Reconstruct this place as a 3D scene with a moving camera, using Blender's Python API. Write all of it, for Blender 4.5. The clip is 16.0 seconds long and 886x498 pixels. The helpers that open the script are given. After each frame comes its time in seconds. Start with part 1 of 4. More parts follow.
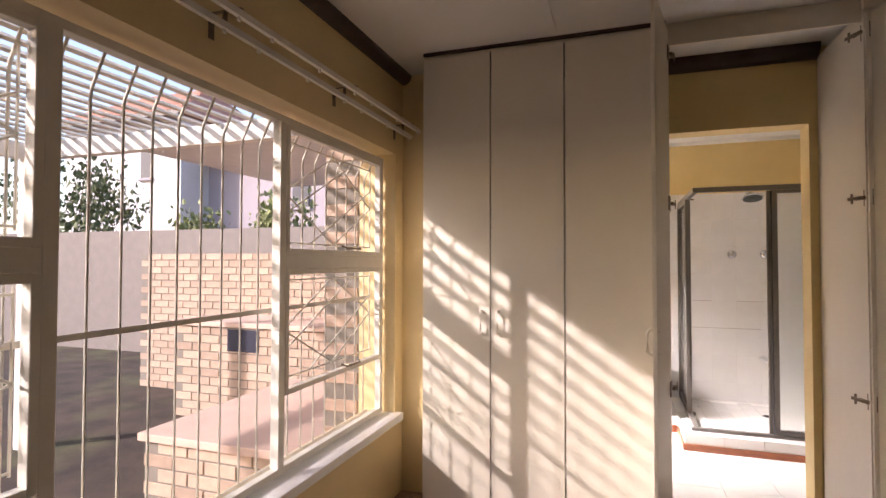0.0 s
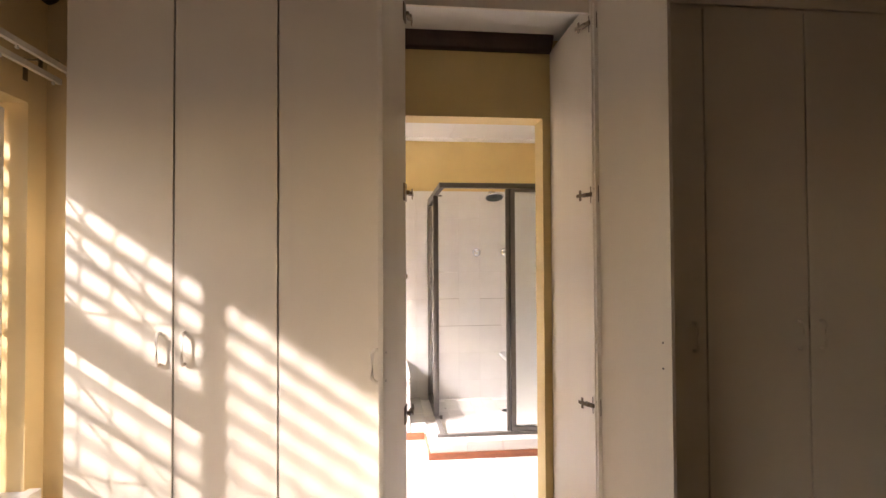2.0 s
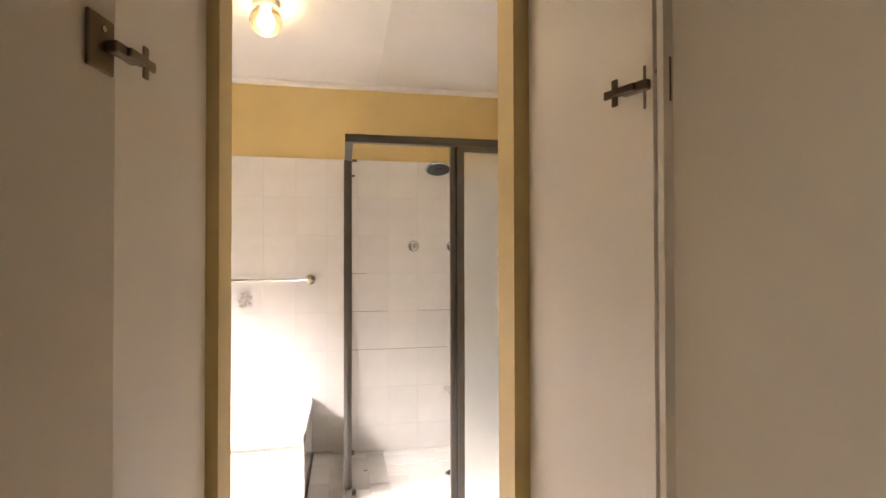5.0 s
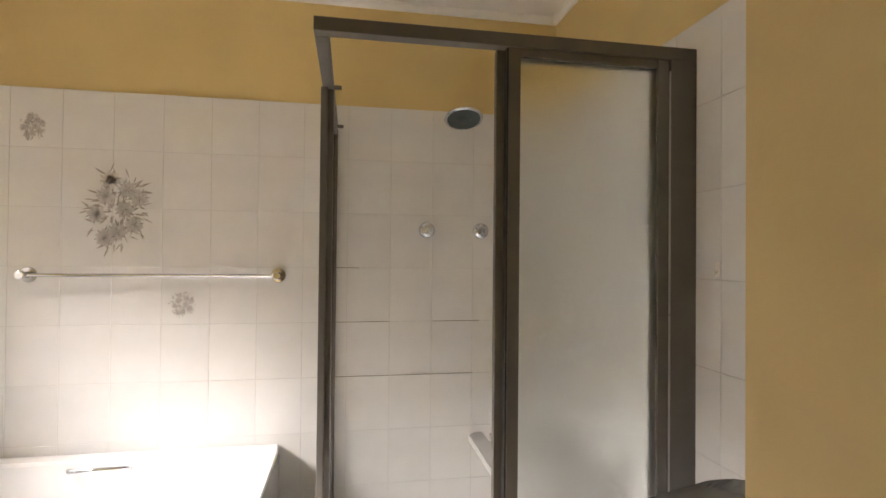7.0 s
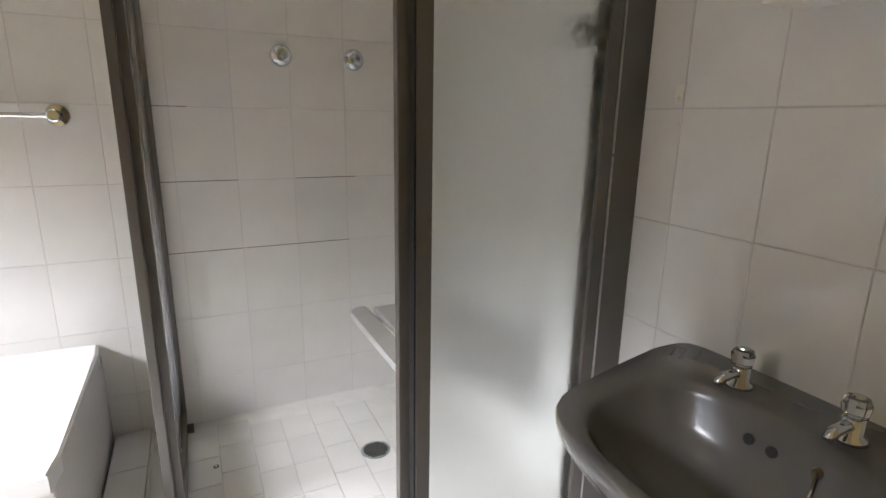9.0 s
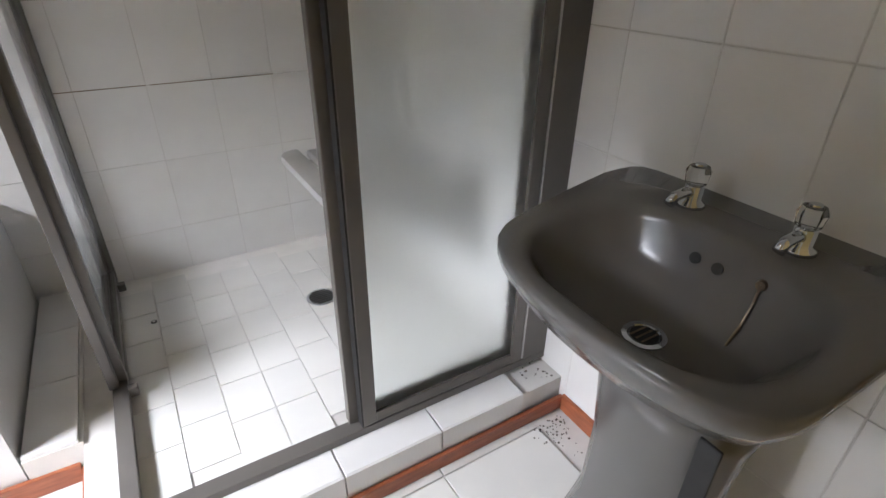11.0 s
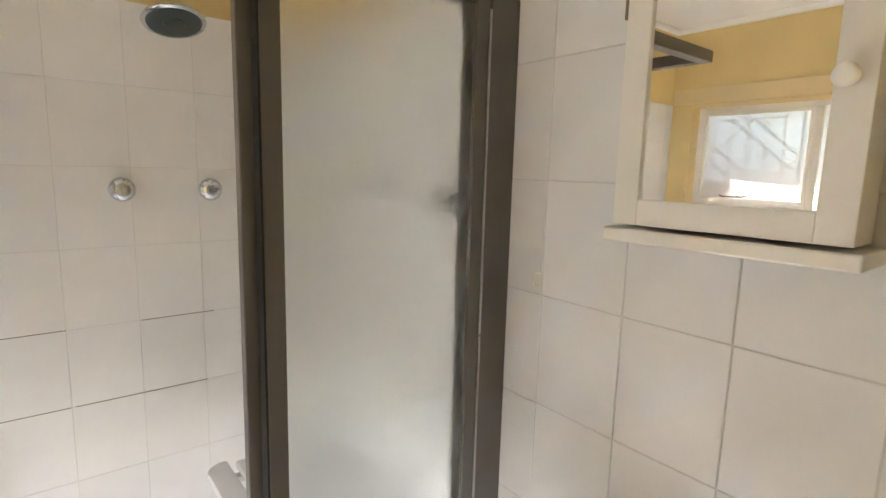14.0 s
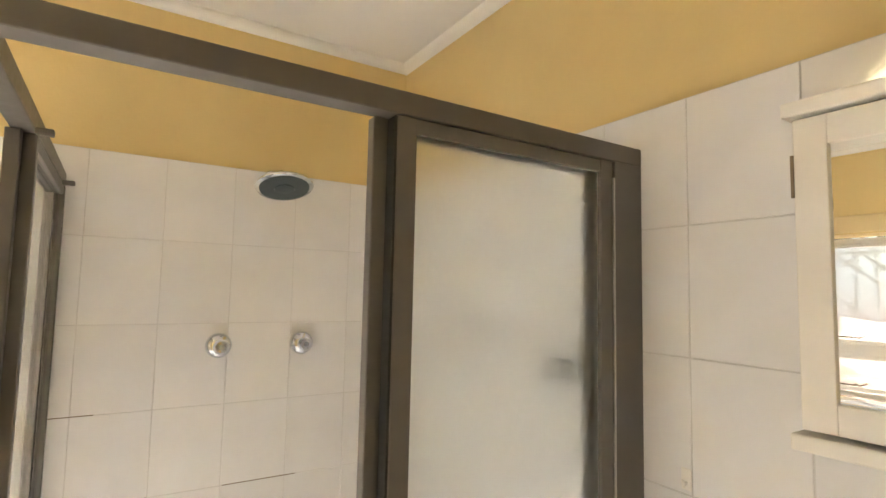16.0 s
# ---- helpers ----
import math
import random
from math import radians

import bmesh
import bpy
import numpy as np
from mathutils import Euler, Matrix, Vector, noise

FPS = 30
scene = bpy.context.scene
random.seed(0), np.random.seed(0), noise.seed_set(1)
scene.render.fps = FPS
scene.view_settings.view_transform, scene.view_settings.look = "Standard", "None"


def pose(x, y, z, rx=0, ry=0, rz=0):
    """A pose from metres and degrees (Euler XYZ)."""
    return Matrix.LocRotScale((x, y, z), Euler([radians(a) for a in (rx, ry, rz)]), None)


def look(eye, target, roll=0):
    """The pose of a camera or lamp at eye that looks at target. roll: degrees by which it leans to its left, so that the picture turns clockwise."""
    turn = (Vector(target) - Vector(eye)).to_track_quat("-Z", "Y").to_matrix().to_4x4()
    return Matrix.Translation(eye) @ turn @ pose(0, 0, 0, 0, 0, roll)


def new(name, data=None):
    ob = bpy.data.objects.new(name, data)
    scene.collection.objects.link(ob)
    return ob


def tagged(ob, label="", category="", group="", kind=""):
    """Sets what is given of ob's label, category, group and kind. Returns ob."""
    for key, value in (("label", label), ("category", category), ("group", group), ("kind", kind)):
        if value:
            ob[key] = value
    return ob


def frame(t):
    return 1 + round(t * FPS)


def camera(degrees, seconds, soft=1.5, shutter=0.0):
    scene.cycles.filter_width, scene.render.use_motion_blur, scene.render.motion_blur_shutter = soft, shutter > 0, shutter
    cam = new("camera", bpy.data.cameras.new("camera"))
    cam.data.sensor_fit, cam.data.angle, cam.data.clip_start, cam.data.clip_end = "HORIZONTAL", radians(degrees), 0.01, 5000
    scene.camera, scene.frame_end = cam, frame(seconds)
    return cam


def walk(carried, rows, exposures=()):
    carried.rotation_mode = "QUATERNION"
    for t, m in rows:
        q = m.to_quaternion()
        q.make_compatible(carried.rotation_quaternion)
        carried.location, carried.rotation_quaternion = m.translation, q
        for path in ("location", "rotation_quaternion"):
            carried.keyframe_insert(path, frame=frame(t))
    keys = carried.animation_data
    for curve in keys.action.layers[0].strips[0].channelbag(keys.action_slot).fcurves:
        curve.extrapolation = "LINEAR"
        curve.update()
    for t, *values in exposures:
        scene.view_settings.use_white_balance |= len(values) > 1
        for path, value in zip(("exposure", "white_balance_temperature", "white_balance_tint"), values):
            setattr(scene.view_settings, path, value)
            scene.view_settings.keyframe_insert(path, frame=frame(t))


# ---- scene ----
cam = camera(81.0, 16.0)
PATH = [
    (0, (0.504, 0.993, 1.342), (-0.138, 2.886, 1.394), 0.1),
    (0.5, (0.442, 1.1, 1.351), (0.16, 3.079, 1.401), -0.0),
    (1, (0.537, 1.253, 1.361), (0.522, 3.252, 1.405), -0.2),
    (1.5, (0.63, 1.404, 1.362), (0.735, 3.401, 1.402), -0.3),
    (2, (0.656, 1.588, 1.357), (0.871, 3.576, 1.397), -0.3),
    (2.5, (0.722, 1.8, 1.358), (1.045, 3.773, 1.394), -0.2),
    (3, (0.823, 2.014, 1.35), (1.175, 3.983, 1.386), -0.4),
    (3.5, (0.831, 2.234, 1.344), (1.191, 4.201, 1.379), -0.3),
    (4, (0.883, 2.417, 1.343), (1.25, 4.382, 1.377), -0.3),
    (4.2, (0.924, 2.515, 1.349), (1.295, 4.48, 1.381), -0.3),
    (6.3, (1.077, 3.557, 1.36), (1.445, 5.523, 1.361), 0.3),
    (6.5, (1.095, 3.691, 1.416), (1.444, 5.659, 1.374), 0.5),
    (7, (1.119, 3.878, 1.301), (1.472, 5.846, 1.327), 0.54),
    (7.5, (1.158, 4.07, 1.289), (1.53, 6.035, 1.26), 0.32),
    (8, (1.148, 4.209, 1.299), (1.591, 6.148, 1.084), 0.3),
    (8.5, (1.131, 4.285, 1.312), (1.781, 6.133, 0.907), 1.4),
    (9, (1.154, 4.31, 1.212), (2.003, 6.056, 0.73), 0.9),
    (9.5, (1.199, 4.344, 1.146), (2.152, 5.987, 0.518), 1.0),
    (10, (1.225, 4.356, 1.091), (2.168, 5.91, 0.256), 0.9),
    (10.2, (1.228, 4.359, 1.075), (2.161, 5.882, 0.175), 1.0),
    (12.3, (1.235, 4.388, 1.322), (2.135, 5.857, 0.306), 0.8),
    (12.5, (1.228, 4.383, 1.358), (2.162, 5.886, 0.426), 1.0),
    (13, (1.252, 4.385, 1.415), (2.277, 5.977, 0.77), 1.4),
    (13.5, (1.247, 4.38, 1.46), (2.39, 5.959, 1.011), 1.4),
    (14, (1.241, 4.386, 1.501), (2.478, 5.929, 1.203), 1.5),
    (14.5, (1.237, 4.417, 1.549), (2.52, 5.944, 1.395), 1.4),
    (15, (1.261, 4.485, 1.565), (2.555, 6.009, 1.565), 1.5),
    (15.5, (1.243, 4.527, 1.589), (2.526, 6.058, 1.685), 1.2),
    (16, (1.192, 4.528, 1.6), (2.25, 6.218, 1.761), 1.2),
]
EXPOSURES = [(0, 1.35, 7050, 25), (2, 1.75, 7150, 23), (4, 1.8, 7200, 22), (6.5, 1.0, 7150, 17), (7.5, 0.85, 6650, 13), (8.5, 0.75, 6350, 12), (9, 0.65, 6200, 12), (10, 0.5, 6000, 12), (12.5, 0.3, 6100, 13), (13, 0.75, 6250, 12), (14, 1.5, 6450, 12), (14.5, 1.65, 6550, 12), (15, 1.7, 6750, 13), (16, 1.8, 6950, 12)]
walk(cam, [(r[0], look(*r[1:])) for r in PATH], EXPOSURES)

# ---- world, sun, light ----
world = bpy.data.worlds.new("sky")
scene.world = world
world.use_nodes = True
wn = world.node_tree.nodes
sky = wn.new("ShaderNodeTexSky")
sky.sky_type, sky.sun_disc = "NISHITA", False
SUN = Vector((1.0, 0.94, -0.71)).normalized()      # the way the light travels
sky.sun_elevation = math.asin(-SUN.z)
sky.sun_rotation = math.atan2(-SUN.x, -SUN.y)
world.node_tree.links.new(sky.outputs[0], wn["Background"].inputs[0])
wn["Background"].inputs[1].default_value = 0.15
sun = new("sun", bpy.data.lights.new("sun", "SUN"))
sun.data.energy, sun.data.angle, sun.data.color = 2.5, radians(1.1), (1.0, 0.99, 0.995)
sun.matrix_world = look((-8, -8, 8), Vector((-8, -8, 8)) + SUN)


# daylight that the obscure bathroom panes throw on, downwards and along the bath
pane_lamp = bpy.data.lights.new("bathroom_window_light", "AREA")
pane_lamp.shape, pane_lamp.size, pane_lamp.size_y = "RECTANGLE", 1.15, 0.6
pane_lamp.energy, pane_lamp.color, pane_lamp.spread = 22, (0.99, 0.985, 1.0), radians(58)
PANE_AT = Vector((-0.74, 5.30, 1.50))
new("bathroom_window_light", pane_lamp).matrix_world = look(PANE_AT, PANE_AT + Vector((1.0, 0.10, -0.98)))


# ---- materials ----
def mat(name, color, rough=0.5, metal=0.0, vary=0.06, scale=6.0, bump=0.0, bump_scale=60.0, random_piece=0.0, coat=0.0,
        dirt=None, dirt_amount=0.0, dirt_scale=2.0, stretch=(1, 1, 1)):
    m = bpy.data.materials.new(name)
    m.use_nodes = True
    nt = m.node_tree
    n, l = nt.nodes, nt.links
    p = n["Principled BSDF"]
    p.inputs["Roughness"].default_value, p.inputs["Metallic"].default_value = rough, metal
    p.inputs["Coat Weight"].default_value = coat
    tc = n.new("ShaderNodeTexCoord")
    mp = n.new("ShaderNodeMapping")
    mp.inputs["Scale"].default_value = stretch
    l.new(tc.outputs["Object"], mp.inputs[0])
    big = n.new("ShaderNodeTexNoise")
    big.inputs["Scale"].default_value, big.inputs["Detail"].default_value = scale, 5
    l.new(mp.outputs[0], big.inputs["Vector"])
    fine = n.new("ShaderNodeTexNoise")
    fine.inputs["Scale"].default_value, fine.inputs["Detail"].default_value = bump_scale, 4
    l.new(mp.outputs[0], fine.inputs["Vector"])
    ramp = n.new("ShaderNodeMapRange")
    ramp.inputs[1].default_value, ramp.inputs[2].default_value = 0.3, 0.7
    ramp.inputs[3].default_value, ramp.inputs[4].default_value = 1 - vary, 1 + vary
    l.new(big.outputs[0], ramp.inputs[0])
    hsv = n.new("ShaderNodeHueSaturation")
    hsv.inputs["Color"].default_value = (*color, 1)
    if random_piece:
        info = n.new("ShaderNodeObjectInfo")
        rr = n.new("ShaderNodeMapRange")
        rr.inputs[3].default_value, rr.inputs[4].default_value = 1 - random_piece, 1 + random_piece
        l.new(info.outputs["Random"], rr.inputs[0])
        mul = n.new("ShaderNodeMath")
        mul.operation = "MULTIPLY"
        l.new(rr.outputs[0], mul.inputs[0])
        l.new(ramp.outputs[0], mul.inputs[1])
        l.new(mul.outputs[0], hsv.inputs["Value"])
    else:
        l.new(ramp.outputs[0], hsv.inputs["Value"])
    out = hsv.outputs[0]
    if dirt:
        dn = n.new("ShaderNodeTexNoise")
        dn.inputs["Scale"].default_value, dn.inputs["Detail"].default_value = dirt_scale, 8
        l.new(mp.outputs[0], dn.inputs["Vector"])
        dr = n.new("ShaderNodeMapRange")
        dr.inputs[1].default_value, dr.inputs[2].default_value = 0.52, 0.75
        dr.inputs[4].default_value = dirt_amount
        l.new(dn.outputs[0], dr.inputs[0])
        mix = n.new("ShaderNodeMix")
        mix.data_type = "RGBA"
        l.new(dr.outputs[0], mix.inputs[0])
        l.new(out, mix.inputs[6])
        mix.inputs[7].default_value = (*dirt, 1)
        out = mix.outputs[2]
    l.new(out, p.inputs["Base Color"])
    rv = n.new("ShaderNodeMapRange")
    rv.inputs[3].default_value, rv.inputs[4].default_value = max(rough - min(0.08, rough * 0.4), 0.0), min(rough + min(0.08, rough * 0.4), 1)
    l.new(fine.outputs[0], rv.inputs[0])
    l.new(rv.outputs[0], p.inputs["Roughness"])
    if bump:
        b = n.new("ShaderNodeBump")
        b.inputs["Strength"].default_value, b.inputs["Distance"].default_value = bump, 0.004
        l.new(fine.outputs[0], b.inputs["Height"])
        l.new(b.outputs[0], p.inputs["Normal"])
    return m


def glass(name, color, rough, ior=1.45):
    m = bpy.data.materials.new(name)
    m.use_nodes = True
    p = m.node_tree.nodes["Principled BSDF"]
    p.inputs["Base Color"].default_value = (*color, 1)
    p.inputs["Roughness"].default_value = rough
    p.inputs["Transmission Weight"].default_value = 1
    p.inputs["IOR"].default_value = ior
    return m


M_YELLOW = mat("yellow_wall_paint", (0.72, 0.55, 0.25), 0.6, vary=0.05, scale=3, bump=0.15, bump_scale=90)
M_CREAM = mat("cream_wall_paint", (0.75, 0.59, 0.32), 0.6, vary=0.05, scale=3, bump=0.15, bump_scale=90)
M_CEIL = mat("white_ceiling_board", (0.80, 0.78, 0.74), 0.7, vary=0.03, scale=2, bump=0.05)
M_CUP = mat("cream_melamine", (0.82, 0.755, 0.64), 0.42, vary=0.02, scale=3, bump=0.03, bump_scale=200)
M_GAP_SHADE = mat("gap_shade_brown", (0.10, 0.06, 0.04), 0.6)
M_BROWN = mat("dark_stained_wood", (0.055, 0.028, 0.022), 0.4, vary=0.3, scale=8, stretch=(1, 1, 1))
M_FRAMEW = mat("white_window_paint", (0.80, 0.76, 0.68), 0.4, vary=0.04, scale=9, bump=0.1)
M_SILL = mat("white_sill_tile", (0.80, 0.78, 0.76), 0.3, vary=0.04, scale=9)
M_BAR = mat("cream_bar_paint", (0.80, 0.74, 0.64), 0.4, vary=0.06, scale=20)
M_CHROME = mat("chrome", (0.66, 0.69, 0.73), 0.12, 1.0, vary=0.04)
M_HINGE = mat("dull_hinge_steel", (0.22, 0.17, 0.12), 0.35, 1.0, vary=0.15, scale=30)
M_TILE = mat("white_glazed_tile", (0.78, 0.77, 0.755), 0.11, vary=0.03, scale=7, random_piece=0.02, bump=0.03, bump_scale=14)
M_GROUT = mat("pale_grout", (0.70, 0.68, 0.65), 0.7, vary=0.08, scale=9, dirt=(0.16, 0.14, 0.12), dirt_amount=0.45, dirt_scale=3.2)
M_GROUTW = mat("white_wall_grout", (0.66, 0.645, 0.62), 0.7, vary=0.06, scale=9, dirt=(0.42, 0.38, 0.34), dirt_amount=0.4, dirt_scale=3.2)
M_SEAT = mat("grey_white_plastic", (0.52, 0.51, 0.50), 0.4, vary=0.04, scale=9)
M_FLOORT = mat("white_floor_tile", (0.74, 0.73, 0.70), 0.22, vary=0.04, scale=5, random_piece=0.03, dirt=(0.45, 0.42, 0.38), dirt_amount=0.25)
M_SKIRT = mat("red_brown_wood", (0.32, 0.10, 0.045), 0.35, vary=0.25, scale=14, stretch=(1, 1, 6))
M_ALU = mat("bronze_aluminium", (0.15, 0.138, 0.125), 0.4, 0.2, vary=0.06, scale=12)
M_ALUIN = mat("silver_strip", (0.55, 0.55, 0.53), 0.3, 0.9)
# rubber and tape, also the dark inside of holes painted as black solids
M_BLACK = mat("black_rubber_and_holes", (0.02, 0.02, 0.02), 0.6)
M_FROST = glass("frosted_glass", (0.97, 0.985, 0.975), 0.5, 1.12)
M_FROST_SIDE = glass("frosted_side_glass", (0.97, 0.985, 0.975), 0.5, 1.12)
nt = M_FROST_SIDE.node_tree
clear, both = nt.nodes.new("ShaderNodeBsdfTransparent"), nt.nodes.new("ShaderNodeMixShader")
both.inputs[0].default_value = 0.78
nt.links.new(nt.nodes["Principled BSDF"].outputs[0], both.inputs[1])
nt.links.new(clear.outputs[0], both.inputs[2])
nt.links.new(both.outputs[0], nt.nodes["Material Output"].inputs[0])
M_GLASS = glass("clear_glass", (1, 1, 1), 0.0, 1.02)
M_OBSC = glass("obscure_glass", (1, 1, 1), 0.5, 1.3)
M_ACRYL = glass("clear_acrylic", (0.95, 0.95, 0.95), 0.05, 1.45)
M_BATH = mat("white_bath_acrylic", (0.82, 0.81, 0.80), 0.12, vary=0.02, coat=0.5)
M_BASIN = mat("grey_ceramic", (0.15, 0.145, 0.14), 0.2, vary=0.03, coat=0.25)
M_MIRROR = mat("mirror", (0.92, 0.93, 0.92), 0.0, 1.0, vary=0.0)
M_CABW = mat("white_gloss_paint", (0.80, 0.77, 0.70), 0.35, vary=0.03, scale=8, bump=0.08)
M_FLOWER = mat("grey_brown_print", (0.43, 0.38, 0.35), 0.3, vary=0.3, scale=60)
M_PETAL = mat("pale_print", (0.62, 0.59, 0.57), 0.25, vary=0.1, scale=60)
M_BRICK = mat("face_brick", (0.46, 0.33, 0.25), 0.85, vary=0.15, scale=10, bump=0.5, bump_scale=50, random_piece=0.18)
M_MORTAR = mat("mortar", (0.22, 0.19, 0.16), 0.9, vary=0.1)
M_PINK = mat("pink_painted_slab", (0.60, 0.43, 0.35), 0.8, vary=0.08, scale=4, bump=0.2)
M_STUCCO = mat("grey_plaster", (0.23, 0.195, 0.175), 0.9, vary=0.06, bump=0.3)
M_HOUSE = mat("white_plaster", (0.62, 0.60, 0.62), 0.9, vary=0.05, scale=1)
# plaster for the house wing, its shade put into the darker mauve
M_HOUSE_SHADE = mat("mauve_shade_plaster", (0.38, 0.33, 0.36), 0.9, vary=0.05, scale=1)
M_ROOF = mat("clay_roof_tile", (0.34, 0.16, 0.12), 0.8, vary=0.15, scale=3, random_piece=0.12)
M_EARTH = mat("garden_soil", (0.055, 0.038, 0.027), 0.95, vary=0.4, scale=3, bump=0.6, bump_scale=25, dirt=(0.12, 0.13, 0.05), dirt_amount=0.7, dirt_scale=1.2)
M_LEAF = mat("leaf", (0.09, 0.11, 0.04), 0.6, vary=0.3, scale=3)
M_LEAF2 = mat("pale_leaf", (0.22, 0.24, 0.10), 0.6, vary=0.3, scale=3)
M_BARK = mat("bark", (0.10, 0.07, 0.05), 0.9, vary=0.3, bump=0.5)
M_PERG = mat("white_pergola_wood", (0.70, 0.66, 0.60), 0.6, vary=0.08, scale=8)
M_SHEET = mat("grey_roof_sheet", (0.55, 0.52, 0.52), 0.5, vary=0.06)
M_CARPET = mat("brown_carpet", (0.34, 0.23, 0.14), 0.95, vary=0.2, scale=30, bump=0.5, bump_scale=200)
M_DARKW = mat("dark_opening", (0.05, 0.05, 0.07), 0.1)
M_GLOBE = glass("amber_glass", (1.0, 0.86, 0.55), 0.25, 1.3)
M_BULB = bpy.data.materials.new("lit_bulb")
M_BULB.use_nodes = True
M_BULB.node_tree.nodes["Principled BSDF"].inputs["Emission Color"].default_value = (1, 0.85, 0.55, 1)
M_BULB.node_tree.nodes["Principled BSDF"].inputs["Emission Strength"].default_value = 12


# ---- mesh helpers ----
def finish(bm, name, material, parent=None, smooth=False):
    me = bpy.data.meshes.new(name)
    bmesh.ops.recalc_face_normals(bm, faces=bm.faces[:])
    bm.to_mesh(me)
    bm.free()
    if smooth:
        for f in me.polygons:
            f.use_smooth = True
    me.materials.append(material)
    ob = new(name, me)
    if parent:
        ob.parent = parent
    return ob


def part(name, bm, material, parent, label="", smooth=False):
    ob = finish(bm, name, material, parent, smooth)
    return tagged(ob, label=label) if label else ob


def thing(name, label, category, at=(0, 0, 0), turn=0, group=""):
    e = new(name)
    e.matrix_world = pose(*at, 0, 0, turn)
    return tagged(e, label, category, group)


def structure(ob, label, category):
    return tagged(ob, label, category, kind="structure")


def add_box(bm, x0, x1, y0, y1, z0, z1, bevel=0.0, m=None):
    r = bmesh.ops.create_cube(bm, size=1)
    bmesh.ops.scale(bm, vec=(abs(x1 - x0), abs(y1 - y0), abs(z1 - z0)), verts=r["verts"])
    bmesh.ops.translate(bm, vec=((x0 + x1) / 2, (y0 + y1) / 2, (z0 + z1) / 2), verts=r["verts"])
    if bevel:
        edges = list({e for v in r["verts"] for e in v.link_edges})
        k = bmesh.ops.bevel(bm, geom=edges, offset=bevel, segments=2, affect="EDGES", profile=0.5)
    if m is not None:
        bmesh.ops.transform(bm, matrix=m, verts=bm.verts[:])
    return bm


def box(x0, x1, y0, y1, z0, z1, bevel=0.0):
    return add_box(bmesh.new(), x0, x1, y0, y1, z0, z1, bevel)


def add_rod(bm, a, b, r0, r1=None, seg=10):
    a, b = Vector(a), Vector(b)
    d = b - a
    m = Matrix.Translation((a + b) / 2) @ d.to_track_quat("Z", "Y").to_matrix().to_4x4()
    bmesh.ops.create_cone(bm, cap_ends=True, segments=seg, radius1=r0, radius2=r0 if r1 is None else r1, depth=d.length, matrix=m)
    return bm


def rod(a, b, r0, r1=None, seg=10):
    return add_rod(bmesh.new(), a, b, r0, r1, seg)


def add_lathe(bm, profile, m=Matrix(), seg=24):
    """Turns rows of (radius, height) about z."""
    rings = []
    for r, z in profile:
        rings.append([bm.verts.new(m @ Vector((r * math.cos(a), r * math.sin(a), z)))
                      for a in (2 * math.pi * i / seg for i in range(seg))])
    for a, b in zip(rings, rings[1:]):
        for i in range(seg):
            bm.faces.new((a[i], a[(i + 1) % seg], b[(i + 1) % seg], b[i]))
    bm.faces.new(rings[0][::-1])
    bm.faces.new(rings[-1])
    return bm


def tube(points, r, seg=8):
    """A round bar bent along points."""
    bm = bmesh.new()
    pts = [Vector(p) for p in points]
    rings = []
    for i, p in enumerate(pts):
        d = (pts[min(i + 1, len(pts) - 1)] - pts[max(i - 1, 0)]).normalized()
        q = d.to_track_quat("Z", "Y").to_matrix()
        rings.append([bm.verts.new(p + q @ Vector((r * math.cos(a), r * math.sin(a), 0)))
                      for a in (2 * math.pi * k / seg for k in range(seg))])
    for a, b in zip(rings, rings[1:]):
        for i in range(seg):
            bm.faces.new((a[i], a[(i + 1) % seg], b[(i + 1) % seg], b[i]))
    bm.faces.new(rings[0][::-1])
    bm.faces.new(rings[-1])
    return bm


def pieces(name, mesh, places, parent):
    for p in places:
        ob = new(name, mesh)
        ob.parent = parent
        ob.location = p


def piece_mesh(name, w, d, h, material, bevel=0.0015):
    bm = box(-w / 2, w / 2, -d / 2, d / 2, -h / 2, h / 2, 0)
    if bevel:
        bmesh.ops.bevel(bm, geom=bm.edges[:], offset=bevel, segments=1, affect="EDGES")
    me = bpy.data.meshes.new(name)
    bm.to_mesh(me)
    bm.free()
    me.materials.append(material)
    return me


# ---- plan ----
XW = -0.72            # inner face of the outer wall
XO = -0.95            # its outer face
CEIL = 2.46
YF = 3.56             # wardrobe fronts
YD0, YD1 = 4.116, 4.25
YB = 6.265            # back wall of the bathroom
XR = 2.097            # right wall of the bathroom
XBR, YBK = 3.9, -1.2  # bedroom's far wall and the wall behind the camera

WY0, WY1, WZ0, WZ1 = 0.93, 3.74, 0.46, 1.97       # bedroom window opening
BY0, BY1, BZ0, BZ1 = 4.70, 6.12, 1.02, 1.97       # bathroom window opening

bm = bmesh.new()
for y0, y1, z0, z1 in ((YBK - 0.2, WY0, 0, CEIL), (WY0, WY1, 0, WZ0), (WY0, WY1, WZ1, CEIL), (WY1, 4.183, 0, CEIL)):
    add_box(bm, XO, XW, y0, y1, z0, z1)
structure(finish(bm, "wall_west", M_CREAM), "cream painted wall with a wide window opening", "wall")
bm = bmesh.new()
for y0, y1, z0, z1 in ((4.187, BY0, 0, CEIL), (BY0, BY1, 0, BZ0), (BY0, BY1, BZ1, CEIL), (BY1, YB + 0.2, 0, CEIL)):
    add_box(bm, XO, XW, y0, y1, z0, z1)
structure(finish(bm, "wall_bathroom_west", M_YELLOW), "yellow painted bathroom wall with a window opening", "wall")
DX0, DX1, DZ = 0.742, 1.436, 2.062
bm = bmesh.new()
add_box(bm, XW, DX0, YD0, YD1, 0, CEIL)
